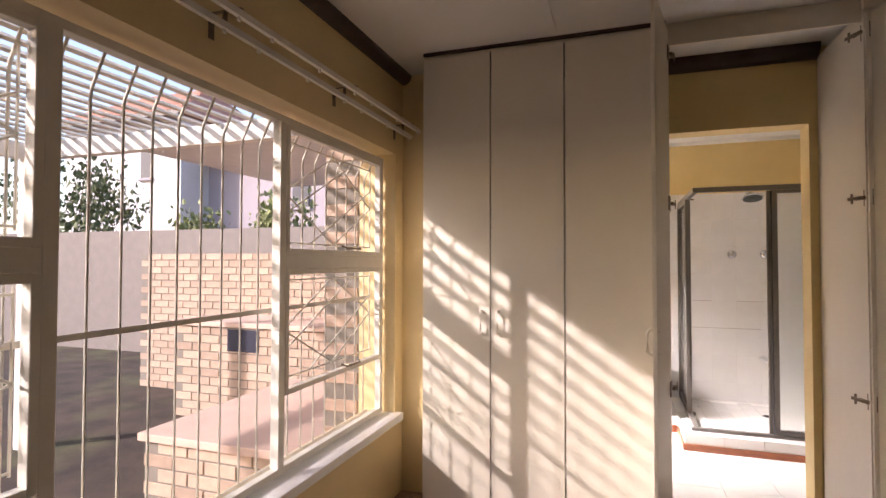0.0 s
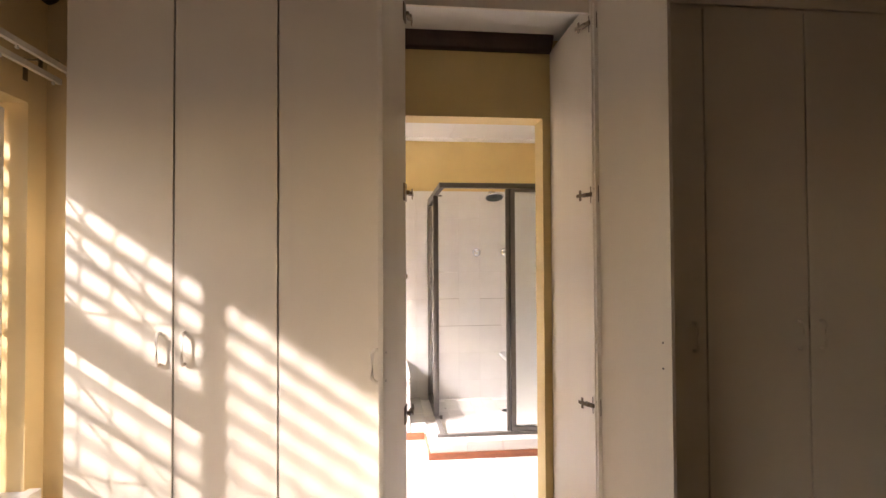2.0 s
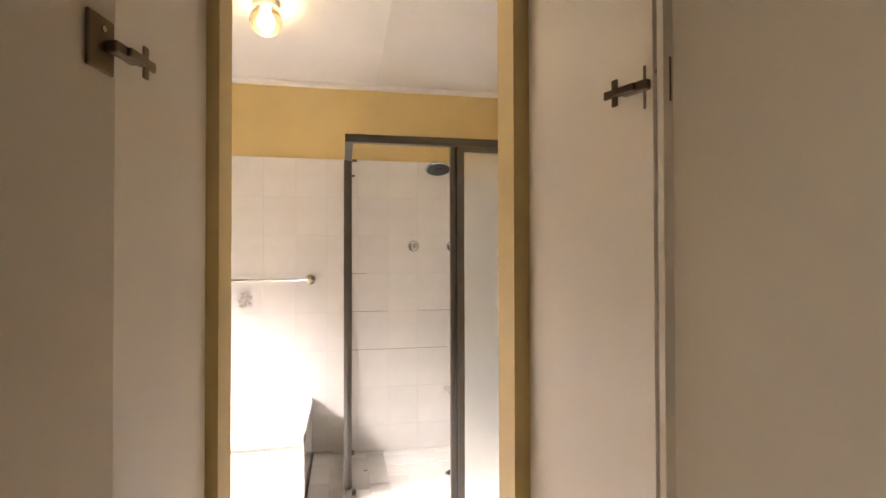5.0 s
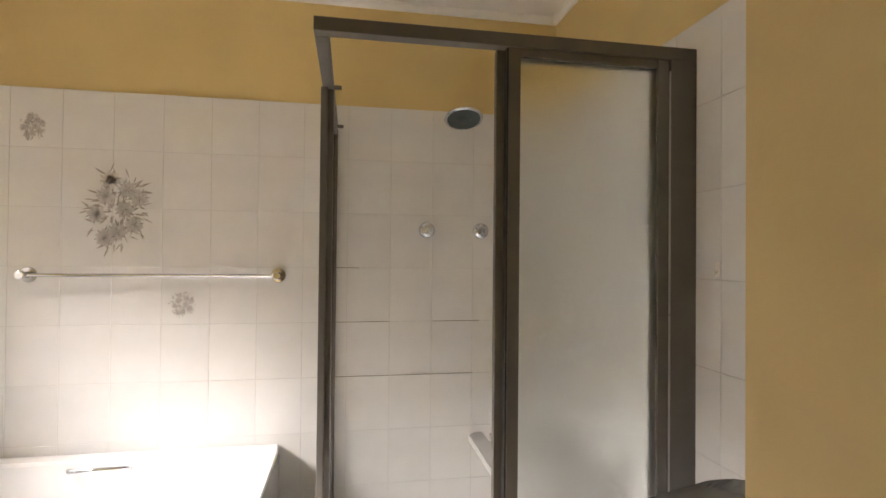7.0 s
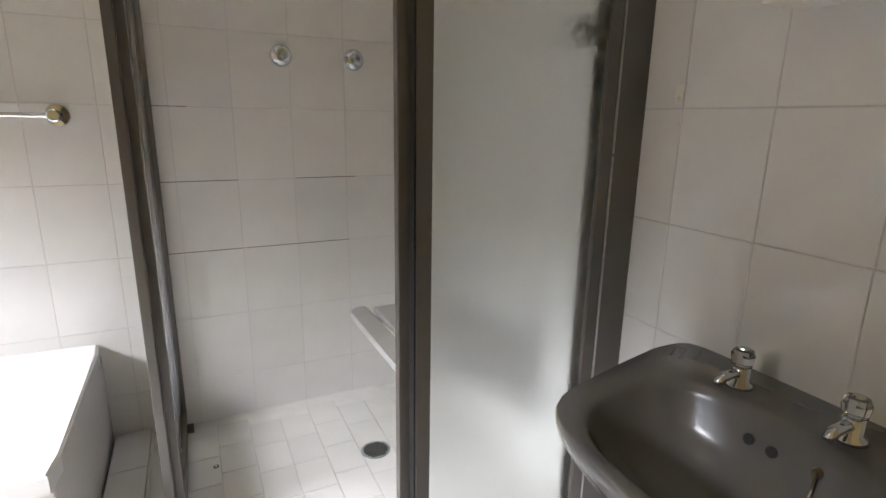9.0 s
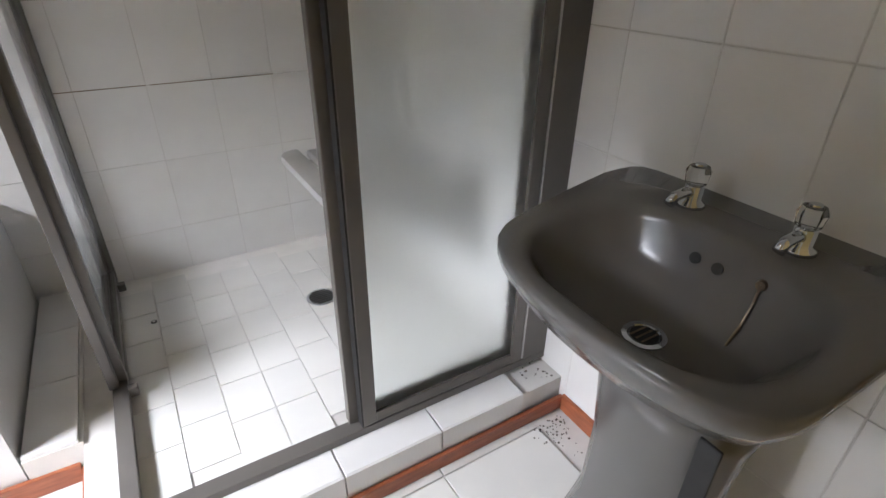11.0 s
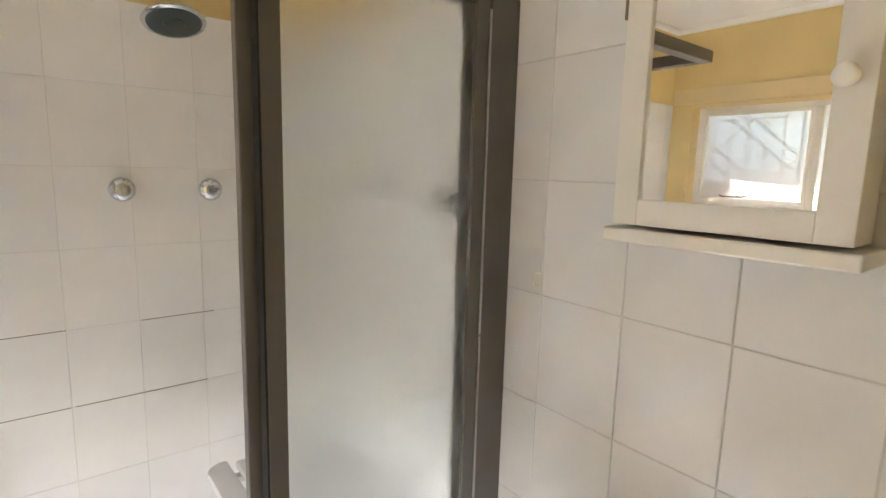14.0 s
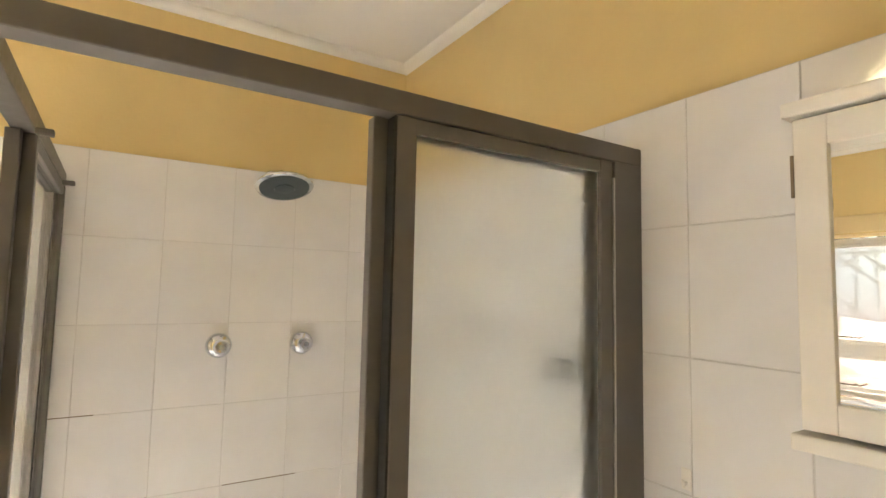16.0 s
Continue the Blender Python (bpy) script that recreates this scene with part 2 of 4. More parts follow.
add_box(bm, DX1, XBR, YD0, YD1, 0, CEIL)
add_box(bm, DX0, DX1, YD0, YD1, DZ, CEIL)
structure(finish(bm, "wall_north", M_YELLOW), "yellow painted wall with a plain plastered doorway", "wall")
structure(finish(box(XW, XR + 0.2, YB, YB + 0.2, 0, CEIL), "wall_bathroom_north", M_YELLOW), "yellow painted wall above white tiles", "wall")
structure(finish(box(XR, XR + 0.2, YD1, YB, 0, CEIL), "wall_bathroom_east", M_YELLOW), "yellow painted wall above white tiles", "wall")
structure(finish(box(XW, XW + 0.010, YD1 + 0.02, YB - 0.014, BZ1 + 0.006, BZ1 + 0.105, 0.004), "trim_lintel", M_CREAM), "pale painted band above the bathroom window", "trim")
structure(finish(box(XBR, XBR + 0.2, YBK, YD1, 0, CEIL), "wall_east", M_CREAM), "plain cream painted wall", "wall")
structure(finish(box(XW, XBR + 0.2, YBK - 0.2, YBK, 0, CEIL), "wall_south", M_CREAM), "plain cream painted wall", "wall")
structure(finish(box(XW, -0.44, 3.85, YD0, 0, CEIL), "wall_nib", M_CREAM), "short cream wall beside the wardrobe", "wall")
structure(finish(box(XO, XBR + 0.2, YBK - 0.2, YD0 + 0.06, CEIL, CEIL + 0.1), "ceiling", M_CEIL), "white board ceiling", "ceiling")
structure(finish(box(XO, XR + 0.2, YD0 + 0.06, YB + 0.2, CEIL, CEIL + 0.1), "ceiling_bathroom", M_CEIL), "white board bathroom ceiling", "ceiling")
structure(finish(box(XO, XBR + 0.2, YBK - 0.2, YD0 + 0.06, -0.1, 0), "floor", M_CARPET), "dull brown bedroom floor", "floor")
bath_floor = structure(finish(box(XO, XR + 0.2, YD0 + 0.06, YB + 0.2, -0.1, -0.006), "floor_bathroom", M_GROUT), "white tiled bathroom floor with grey grout", "floor")
for nm, b in (("trim_ceiling_joint", box(0.185, 0.225, YBK, 3.54, CEIL - 0.006, CEIL)),
              ("trim_ceiling_joint_bathroom", box(1.22, 1.26, YD1, YB - 0.03, CEIL - 0.006, CEIL))):
    structure(finish(b, nm, M_CEIL), "thin white cover strip on the ceiling joint", "trim")


def cornice(name, a, b, r, inward, material, label):
    """A quarter-round strip from a to b under the ceiling; inward points into the room."""
    bm = bmesh.new()
    inward = Vector(inward)
    prof = [Vector((0, 0, 0))] + [inward * (r * math.cos(t)) - Vector((0, 0, r * math.sin(t))) for t in (math.pi / 2 * i / 6 for i in range(7))]
    ends = [[bm.verts.new(Vector(p) + q) for q in prof] for p in (a, b)]
    for i in range(8):
        bm.faces.new((ends[0][i], ends[0][(i + 1) % 8], ends[1][(i + 1) % 8], ends[1][i]))
    bm.faces.new(ends[0][::-1])
    bm.faces.new(ends[1])
    return structure(finish(bm, name, material), label, "cornice")


cornice("trim_cornice_west", (XW, YBK, CEIL), (XW, 3.85, CEIL), 0.055, (1, 0, 0), M_BROWN, "dark brown wooden ceiling cornice")
cornice("trim_cornice_north", (0.70, YD0, CEIL), (1.475, YD0, CEIL), 0.07, (0, -1, 0), M_BROWN, "dark brown wooden ceiling cornice")
for nm, a, b, i in (("trim_cornice_bath_north", (XW, YB, CEIL), (XR, YB, CEIL), (0, -1, 0)), ("trim_cornice_bath_east", (XR, YB, CEIL), (XR, YD1, CEIL), (-1, 0, 0)),
                    ("trim_cornice_bath_west", (XW, YD1, CEIL), (XW, YB, CEIL), (1, 0, 0))):
    cornice(nm, a, b, 0.03, i, M_CEIL, "small white ceiling cornice")


# ---- wardrobes ----
def d_handle(parent, x, y, z, out=-1):
    """A bow handle on a face at y."""
    h = 0.056
    pts = [(x, y, z - h), (x, y + out * 0.018, z - h), (x, y + out * 0.028, z - h + 0.012), (x, y + out * 0.028, z + h - 0.012), (x, y + out * 0.018, z + h), (x, y, z + h)]
    part("handle", tube(pts, 0.0065, 8), M_CUP, parent, "cream bow handle", True)


def wardrobe(name, label, x0, x1, seams, handles, top):
    w = thing(name, label, "wardrobe")
    part("side_panel", box(x0, x0 + 0.016, YF + 0.02, YD0 - 0.004, 0.0, top), M_CUP, w)
    part("side_panel", box(x1 - 0.016, x1, YF + 0.02, YD0 - 0.004, 0.0, top), M_CUP, w)
    part("back_panel", box(x0 + 0.016, x1 - 0.016, YD0 - 0.02, YD0 - 0.004, 0.08, top), M_CUP, w)
    part("top_panel", box(x0 + 0.016, x1 - 0.016, YF + 0.02, YD0 - 0.02, top - 0.016, top), M_CUP, w)
    part("bottom_panel", box(x0 + 0.016, x1 - 0.016, YF + 0.02, YD0 - 0.02, 0.08, 0.096), M_CUP, w)
    part("kickboard", box(x0 + 0.016, x1 - 0.016, YF + 0.06, YF + 0.076, 0, 0.08), M_CUP, w)
    ed = [x0] + list(seams) + [x1]
    for a, b in zip(ed, ed[1:]):
        d = part("door", box(a + 0.0035, b - 0.0035, YF, YF + 0.016, 0.085, top - 0.02, 0.0015), M_CUP, w)
        for hx in handles:
            if a < hx < b:
                d_handle(d, hx, YF, 1.04)
    return w


wardrobe("wardrobe", "tall cream built-in wardrobe with three plain doors", -0.482, 0.715, (-0.112, 0.256), (-0.158, -0.072), 2.445)
wardrobe("wardrobe", "tall cream built-in wardrobe with flat doors in shade", 1.475, 3.88, (1.94, 2.39, 2.88, 3.38), (1.882, 2.342, 2.438), 2.40)
# solid dark strip: the shade of the gap above the doors is its colour
structure(finish(box(-0.482, 0.715, YF + 0.005, YF + 0.03, 2.447, CEIL), "trim_gap_shade", M_GAP_SHADE), "dark strip painted as the shaded gap between wardrobe and ceiling", "trim")
structure(finish(box(1.475, 3.88, YF + 0.01, YF + 0.03, 2.402, CEIL), "trim_filler", M_CUP), "cream filler board above the wardrobe", "trim")
structure(finish(box(0.715, 1.475, 3.60, 3.616, 2.355, CEIL, 0.002), "trim_header", M_CUP), "cream header board over the wardrobe passage", "trim")


def concealed_hinge(door, z, side):
    """side: +1 or -1, towards the cabinet jamb; in the door's own axes (x along the leaf)."""
    h = part("hinge", add_box(add_box(bmesh.new(), 0.012, 0.06, side * 0.0085, side * 0.014, z - 0.034, z + 0.034, 0.002),
                              -0.02, 0.03, side * 0.014, side * 0.028, z - 0.008, z + 0.008, 0.003), M_HINGE, door, "dull steel concealed hinge")
    part("screw", rod((0.035, side * 0.013, z + 0.018), (0.035, side * 0.0165, z + 0.018), 0.004), M_CHROME, h)
    part("mounting_plate", add_box(add_box(bmesh.new(), -0.052, -0.018, side * 0.026, side * 0.031, z - 0.007, z + 0.007, 0.002), -0.036, -0.024, side * 0.0265, side * 0.0305, z - 0.022, z + 0.022, 0.002), M_HINGE, h)
    part("hinge_arm", add_box(bmesh.new(), -0.03, 0.01, side * 0.02, side * 0.034, z - 0.006, z + 0.006, 0.002), M_HINGE, h)


def open_door(label, hinge, tip, top, inner, handle):
    """inner: which side of the leaf (its own +y or -y) shows hinges and screw holes."""
    dx, dy = tip[0] - hinge[0], tip[1] - hinge[1]
    L = math.hypot(dx, dy)
    d = thing("open_door", label, "door", (*hinge, 0), math.degrees(math.atan2(dy, dx)), "open passage doors")
    part("leaf", box(0, L, -0.008, 0.008, 0.085, top, 0.0018), M_CUP, d)
    for z in (2.31, 1.615, 0.77, 0.2):
        concealed_hinge(d, z, inner)
    for z in (1.068, 0.98):
        # proud black disc, the dark of the hole is its colour
        part("screw_hole", rod((L - 0.036, inner * 0.0078, z), (L - 0.036, inner * 0.0088, z), 0.0035), M_BLACK, d, "black disc painted as a shaded screw hole")
    if handle:
        h = 0.05
        o = -inner
        x = L - 0.036
        pts = [(x, o * 0.008, 1.024 - h), (x, o * 0.026, 1.024 - h), (x, o * 0.036, 1.024 - h + 0.012), (x, o * 0.036, 1.024 + h - 0.012), (x, o * 0.026, 1.024 + h), (x, o * 0.008, 1.024 + h)]
        part("handle", tube(pts, 0.0065, 8), M_CUP, d, "cream bow handle", True)
    return d


open_door("open cream wardrobe door with concealed hinges beside passage", (0.722, 3.61), (0.637, 3.19), 2.425, 1, True)
open_door("open cream wardrobe door swung back against wardrobe fronts", (1.482, 3.62), (1.613, 3.245), 2.38, -1, True)


# ---- windows ----
XG = -0.80    # plane of the steel window frames


def steel_bar(bm, y0, y1, z0, z1, d=0.035):
    add_box(bm, XG - d / 2, XG + d / 2, y0, y1, z0, z1, 0.003)


def pane(parent, y0, y1, z0, z1, material):
    p = part("pane", box(XG - 0.0015, XG + 0.0015, y0, y1, z0, z1), material, parent, "window pane")
    p.visible_shadow = material is M_OBSC


def casement_lattice(parent, y0, y1, z0, z1):
    """A flat bar lattice of diamonds across a casement."""
    x = XG - 0.045
    ym, zm = (y0 + y1) / 2, (z0 + z1) / 2
    lines = [((y0, z0 + 0.04), (y0, z1 - 0.03)), ((y0, z1 - 0.05), (y1, z1 - 0.05)), ((y0, z0 + 0.05), (y1, z0 + 0.05)), ((y1, z0 + 0.04), (y1, z1 - 0.03))]
    q = (y1 - y0) / 2
    lines += [((ym - q, zm), (ym, z1 - 0.05)), ((ym, z1 - 0.05), (ym + q, zm)), ((ym - q, zm), (ym, z0 + 0.05)), ((ym, z0 + 0.05), (ym + q, zm)),
              ((ym - q / 2, z0 + 0.05), (ym + q, zm + 0.1)), ((ym - q, zm - 0.1), (ym + q / 2, z1 - 0.05))]
    for (a, b), (c, d) in lines:
        part("lattice_bar", rod((x, a, b), (x, c, d), 0.004, seg=6), M_BAR, parent)


def stay(parent, y, z, length=0.16):
    h = part("stay", tube([(XG + 0.02, y - length / 2, z + 0.012), (XG + 0.045, y - length / 2 + 0.02, z), (XG + 0.05, y + length / 2 - 0.02, z), (XG + 0.03, y + length / 2, z + 0.008)], 0.005, 6), M_HINGE, parent, "small dark casement stay", True)
    part("pivot", rod((XG + 0.016, y - 0.03, z), (XG + 0.05, y - 0.03, z), 0.007, seg=8), M_HINGE, h)


def steel_window(name, label, y0, y1, z0, z1, mullions, casements, transom, low, glazing):
    w = new(name)
    structure(w, label, "window")
    t = 0.028
    bm = bmesh.new()
    for a, b, c, d in ((y0, y0 + t, z0, z1), (y1 - t, y1, z0, z1), (y0 + t, y1 - t, z0, z0 + t), (y0 + t, y1 - t, z1 - t, z1)):
        steel_bar(bm, a, b, c, d)
    part("window_frame", bm, M_FRAMEW, w)
    for m in mullions:
        part("mullion", box(XG - 0.02, XG + 0.02, m - 0.02, m + 0.02, z0 + t, z1 - t, 0.003), M_FRAMEW, w)
    ed = [y0 + t] + [v for m in mullions for v in (m - 0.02, m + 0.02)] + [y1 - t]
    for i in range(0, len(ed), 2):
        a, b = ed[i], ed[i + 1]
        if i // 2 in casements:
            part("transom", box(XG - 0.02, XG + 0.02, a, b, transom - 0.03, transom + 0.03, 0.003), M_FRAMEW, w)
            levels = [(transom + 0.03, z1 - t), (low, transom - 0.03), (z0 + t, low)]
            for k, (c, d) in enumerate(levels):
                if d - c < 0.05:
                    continue
                if k < 2:
                    s = 0.024
                    bm = bmesh.new()
                    for e, f, g, h in ((a, a + s, c, d), (b - s, b, c, d), (a + s, b - s, c, c + s), (a + s, b - s, d - s, d)):
                        add_box(bm, XG - 0.012, XG + 0.022, e, f, g, h, 0.003)
                    sash = part("sash", bm, M_FRAMEW, w)
                    pane(sash, a + s, b - s, c + s, d - s, glazing)
                    casement_lattice(sash, a + 0.07, b - 0.02, c, d)
                    stay(sash, (a + b) / 2 + 0.08, c + 0.035)
                else:
                    pane(w, a, b, c, d, glazing)
        else:
            pane(w, a, b, z0 + t, z1 - t, glazing)
    return w


steel_window("window_1", "white steel window with casements and burglar bars", WY0, WY1 - 0.03, 0.49, 1.94, (1.865, 2.77), (0, 2), 1.345, 0.80, M_GLASS)
steel_window("window_2", "white steel bathroom window with lattice casement", BY0, BY1 - 0.02, 1.05, 1.95, (5.42,), (1,), 1.32, 1.085, M_OBSC)
structure(finish(box(XG - 0.02, XW + 0.045, WY0 + 0.002, WY1 + 0.03, WZ0 - 0.02, WZ0 + 0.022, 0.004), "window_sill_1", M_SILL), "white tiled inner window sill", "sill")
structure(finish(box(XG - 0.02, XW + 0.012, BY0 + 0.002, BY1 - 0.002, BZ0, BZ0 + 0.02, 0.004), "window_sill_2", M_SILL), "white tiled bathroom window sill", "sill")


def burglar_bars(name, y0, y1, z0, z1, n, label):
    g = thing(name, label, "burglar bars")
    x = XG - 0.075
    for i in range(n):
        y = y0 + (y1 - y0) * (i + 0.5) / n
        part("bar", tube([(x, y, z0), (x, y, z1 - 0.14), (x + 0.004, y, z1 - 0.11), (x + 0.045, y, z1 - 0.03), (x + 0.06, y, z1)], 0.0045, 8), M_BAR, g, smooth=True)
    for z in (z0 + 0.02, z0 + (z1 - z0) * 0.46):
        part("cross_bar", box(x - 0.004, x + 0.004, y0, y1, z - 0.009, z + 0.009), M_BAR, g)
    return g


burglar_bars("burglar_bars", 0.96, 3.70, 0.47, 1.93, 27, "cream painted steel burglar bars outside the window")
burglar_bars("burglar_bars", 4.72, 6.08, 1.04, 1.95, 13, "cream painted steel burglar bars outside bathroom window")

rail = thing("curtain_rail", "double white metal curtain track on wall brackets", "curtain rail")
for x, z in ((-0.665, 2.085), (-0.61, 2.115)):
    bm = bmesh.new()
    add_box(bm, x - 0.008, x + 0.008, 0.2, 3.84, z - 0.010, z - 0.006)
    add_box(bm, x - 0.008, x - 0.005, 0.2, 3.84, z - 0.006, z + 0.012)
    add_box(bm, x + 0.005, x + 0.008, 0.2, 3.84, z - 0.006, z + 0.012)
    tr = part("track", bm, M_FRAMEW, rail)
    for i in range(14):
        y = 0.5 + i * 0.25 + 0.05 * math.sin(i * 2.1)
        part("glider", box(x - 0.004, x + 0.004, y, y + 0.012, z - 0.024, z - 0.011, 0.001), M_FRAMEW, tr)
for y in (0.6, 1.45, 2.3, 3.05, 3.72):
    bm = bmesh.new()
    add_box(bm, XW, XW + 0.003, y - 0.012, y + 0.012, 2.05, 2.135)
    add_box(bm, XW + 0.003, -0.60, y - 0.008, y + 0.008, 2.129, 2.132)
    add_box(bm, -0.668, -0.662, y - 0.008, y + 0.008, 2.097, 2.129)
    part("bracket", bm, M_HINGE, rail, "small metal bracket")

# ---- bathroom: wall tiles' backing, bath, shower ----
TW, TH, TOP = 0.193, 0.2440, 1.975
backs = {}
for nm, b in (("tiling_north", box(XW + 0.006, XR - 0.006, YB - 0.0105, YB, 0, TOP)), ("tiling_east", box(XR - 0.0105, XR, YD1, YB, 0, TOP)),
              ("tiling_west", box(XW, XW + 0.006, YD1, YB, 0, BZ0 - 0.004))):
    backs[nm] = structure(finish(b, nm, M_GROUTW), "white glazed wall tiles with grey grout", "tiling")

RIMZ, TX0, TX1, TY0 = 0.472, XW + 0.012, 0.832, 5.515
bath = thing("bathtub", "white built-in bathtub with chrome grip against tiled wall", "bathtub")


def oval(bm, cx, cy, rx, ry, z, n=48, power=4.0):
    ring = []
    for i in range(n):
        a = 2 * math.pi * i / n
        c, s = math.cos(a), math.sin(a)
        k = (abs(c) ** power + abs(s) ** power) ** (-1 / power)
        ring.append(bm.verts.new((cx + rx * c * k, cy + ry * s * k, z)))
    return ring


def skin(bm, rings, cap_last=True, cap_first=False):
    for a, b in zip(rings, rings[1:]):
        n = len(a)
        for i in range(n):
            bm.faces.new((a[i], a[(i + 1) % n], b[(i + 1) % n], b[i]))
    if cap_last:
        bm.faces.new(rings[-1])
    if cap_first:
        bm.faces.new(rings[0][::-1])


bm = bmesh.new()
cx, cy = (TX0 + TX1) / 2, (TY0 + YB - 0.012) / 2
hx, hy = (TX1 - TX0) / 2, (YB - 0.012 - TY0) / 2
rings = [oval(bm, cx, cy, hx, hy, RIMZ - 0.045, power=60), oval(bm, cx, cy, hx, hy, RIMZ - 0.006, power=60), oval(bm, cx, cy, hx - 0.006, hy - 0.006, RIMZ, power=60),
         oval(bm, cx, cy, hx - 0.075, hy - 0.07, RIMZ, power=7), oval(bm, cx, cy, hx - 0.09, hy - 0.085, RIMZ - 0.012, power=6),
         oval(bm, cx, cy, hx - 0.11, hy - 0.105, 0.33, power=5), oval(bm, cx, cy, hx - 0.16, hy - 0.14, 0.16, power=4.5), oval(bm, cx, cy, hx - 0.24, hy - 0.19, 0.12, power=4)]
skin(bm, rings)
part("shell", bm, M_BATH, bath, smooth=False)
part("apron", box(TX0, TX1 - 0.006, TY0 + 0.012, TY0 + 0.03, 0.0, RIMZ - 0.046), M_TILE, bath)
part("end_panel", box(TX1 - 0.024, TX1 - 0.006, TY0 + 0.03, YB - 0.014, 0.0, RIMZ - 0.046), M_BATH, bath)
for x in (0.24, 0.44, 0.64):
    part("apron_joint", box(x - 0.0015, x + 0.0015, TY0 + 0.010, TY0 + 0.0125, 0.065, RIMZ - 0.05), M_GROUT, bath)
part("grip", tube([(0.045, YB - 0.115, RIMZ - 0.035), (0.05, YB - 0.135, RIMZ - 0.022), (0.07, YB - 0.15, RIMZ - 0.018), (0.24, YB - 0.15, RIMZ - 0.018), (0.26, YB - 0.135, RIMZ - 0.022), (0.265, YB - 0.115, RIMZ - 0.035)], 0.009, 8), M_CHROME, bath, "chrome bath grip", True)

PX0, PY0, PZ = 0.945, 5.115, 0.116
plinth = structure(finish(add_box(box(PX0 + 0.006, XR - 0.006, PY0 + 0.006, YB - 0.006, 0, PZ - 0.014), TX1, PX0 + 0.006, 5.52, YB - 0.006, 0, PZ - 0.006), "shower_plinth", M_GROUT), "white tiled raised shower plinth", "plinth")
for nm, b in (("baseboard_plinth", box(PX0 - 0.014, XR - 0.012, PY0 - 0.013, PY0 - 0.001, 0, 0.045, 0.003)), ("baseboard_plinth_side", box(PX0 - 0.014, PX0 - 0.002, PY0, 5.515, 0, 0.045, 0.003)),
              ("baseboard_bath", box(XW + 0.01, PX0 - 0.015, TY0 - 0.004, TY0 + 0.009, 0, 0.055, 0.003)), ("baseboard_east", box(XR - 0.022, XR - 0.009, YD1, PY0 - 0.014, 0, 0.055, 0.003))):
    structure(finish(b, nm, M_SKIRT), "varnished red-brown wooden skirting", "baseboard")

SY, SX, ST = 5.219, 1.041, 1.897      # shower front plane, side plane, top
shower = thing("shower_enclosure", "bronze aluminium corner shower with frosted glass panels", "shower")
part("front_top_rail", box(SX - 0.018, XR - 0.008, SY - 0.02, SY + 0.02, ST - 0.036, ST, 0.002), M_ALU, shower)
part("side_top_rail", box(SX - 0.018, SX + 0.018, SY + 0.02, YB - 0.008, ST - 0.036, ST, 0.002), M_ALU, shower)
part("front_bottom_rail", box(SX - 0.04, XR - 0.008, SY - 0.02, SY + 0.02, PZ, PZ + 0.022, 0.002), M_ALU, shower)
part("side_bottom_rail", box(SX - 0.018, SX + 0.018, SY + 0.02, YB - 0.008, PZ, PZ + 0.022, 0.002), M_ALU, shower)
part("wall_post", box(2.006, XR - 0.008, SY - 0.02, SY + 0.02, PZ + 0.022, ST - 0.036, 0.002), M_ALU, shower)


def framed_panel(name, a, b, fixed, along, stile, top, bot):
    """A glazed leaf from a to b, along 'x' or 'y', at the other coordinate fixed."""
    def bx(u0, u1, z0, z1, d):
        return box(u0, u1, fixed - d, fixed + d, z0, z1, 0.002) if along == "x" else box(fixed - d, fixed + d, u0, u1, z0, z1, 0.002)
    z0, z1 = PZ + 0.024, ST - 0.038
    g = part(name, bx(a, a + stile, z0, z1, 0.011), M_ALU, shower)
    part("stile", bx(b - stile, b, z0, z1, 0.011), M_ALU, g)
    part("rail", bx(a + stile, b - stile, z1 - top, z1, 0.009), M_ALU, g)
    part("rail", bx(a + stile, b - stile, z0, z0 + bot, 0.009), M_ALU, g)
    part("glass", bx(a + stile - 0.002, b - stile + 0.002, z0 + bot - 0.002, z1 - top + 0.002, 0.0018), M_FROST if along == "x" else M_FROST_SIDE, g, "frosted glass pane")
    return g


framed_panel("fixed_panel", 1.530, 2.000, SY - 0.008, "x", 0.033, 0.024, 0.03)
framed_panel("sliding_panel", 1.503, 2.000, SY + 0.018, "x", 0.033, 0.024, 0.03)
part("gasket", box(1.5255, 1.5295, SY - 0.018, SY + 0.034, PZ + 0.024, ST - 0.04), M_BLACK, shower)
part("silver_strip", box(2.000, 2.0045, SY - 0.0215, SY - 0.0185, PZ + 0.03, ST - 0.07), M_ALUIN, shower, "bright aluminium strip")
framed_panel("side_fixed_panel", 5.66, YB - 0.012, SX + 0.008, "y", 0.026, 0.024, 0.03)
framed_panel("side_sliding_panel", 5.635, 6.235, SX - 0.012, "y", 0.026, 0.024, 0.03)
for y in (5.63, 6.16):
    part("roller_bracket", box(SX + 0.018, SX + 0.045, y - 0.006, y + 0.012, ST - 0.046, ST - 0.034, 0.003), M_ALU, shower)
for y in (5.62, 6.17):
    part("guide", box(SX + 0.018, SX + 0.04, y - 0.01, y + 0.012, PZ + 0.002, PZ + 0.03, 0.003), M_ALU, shower)

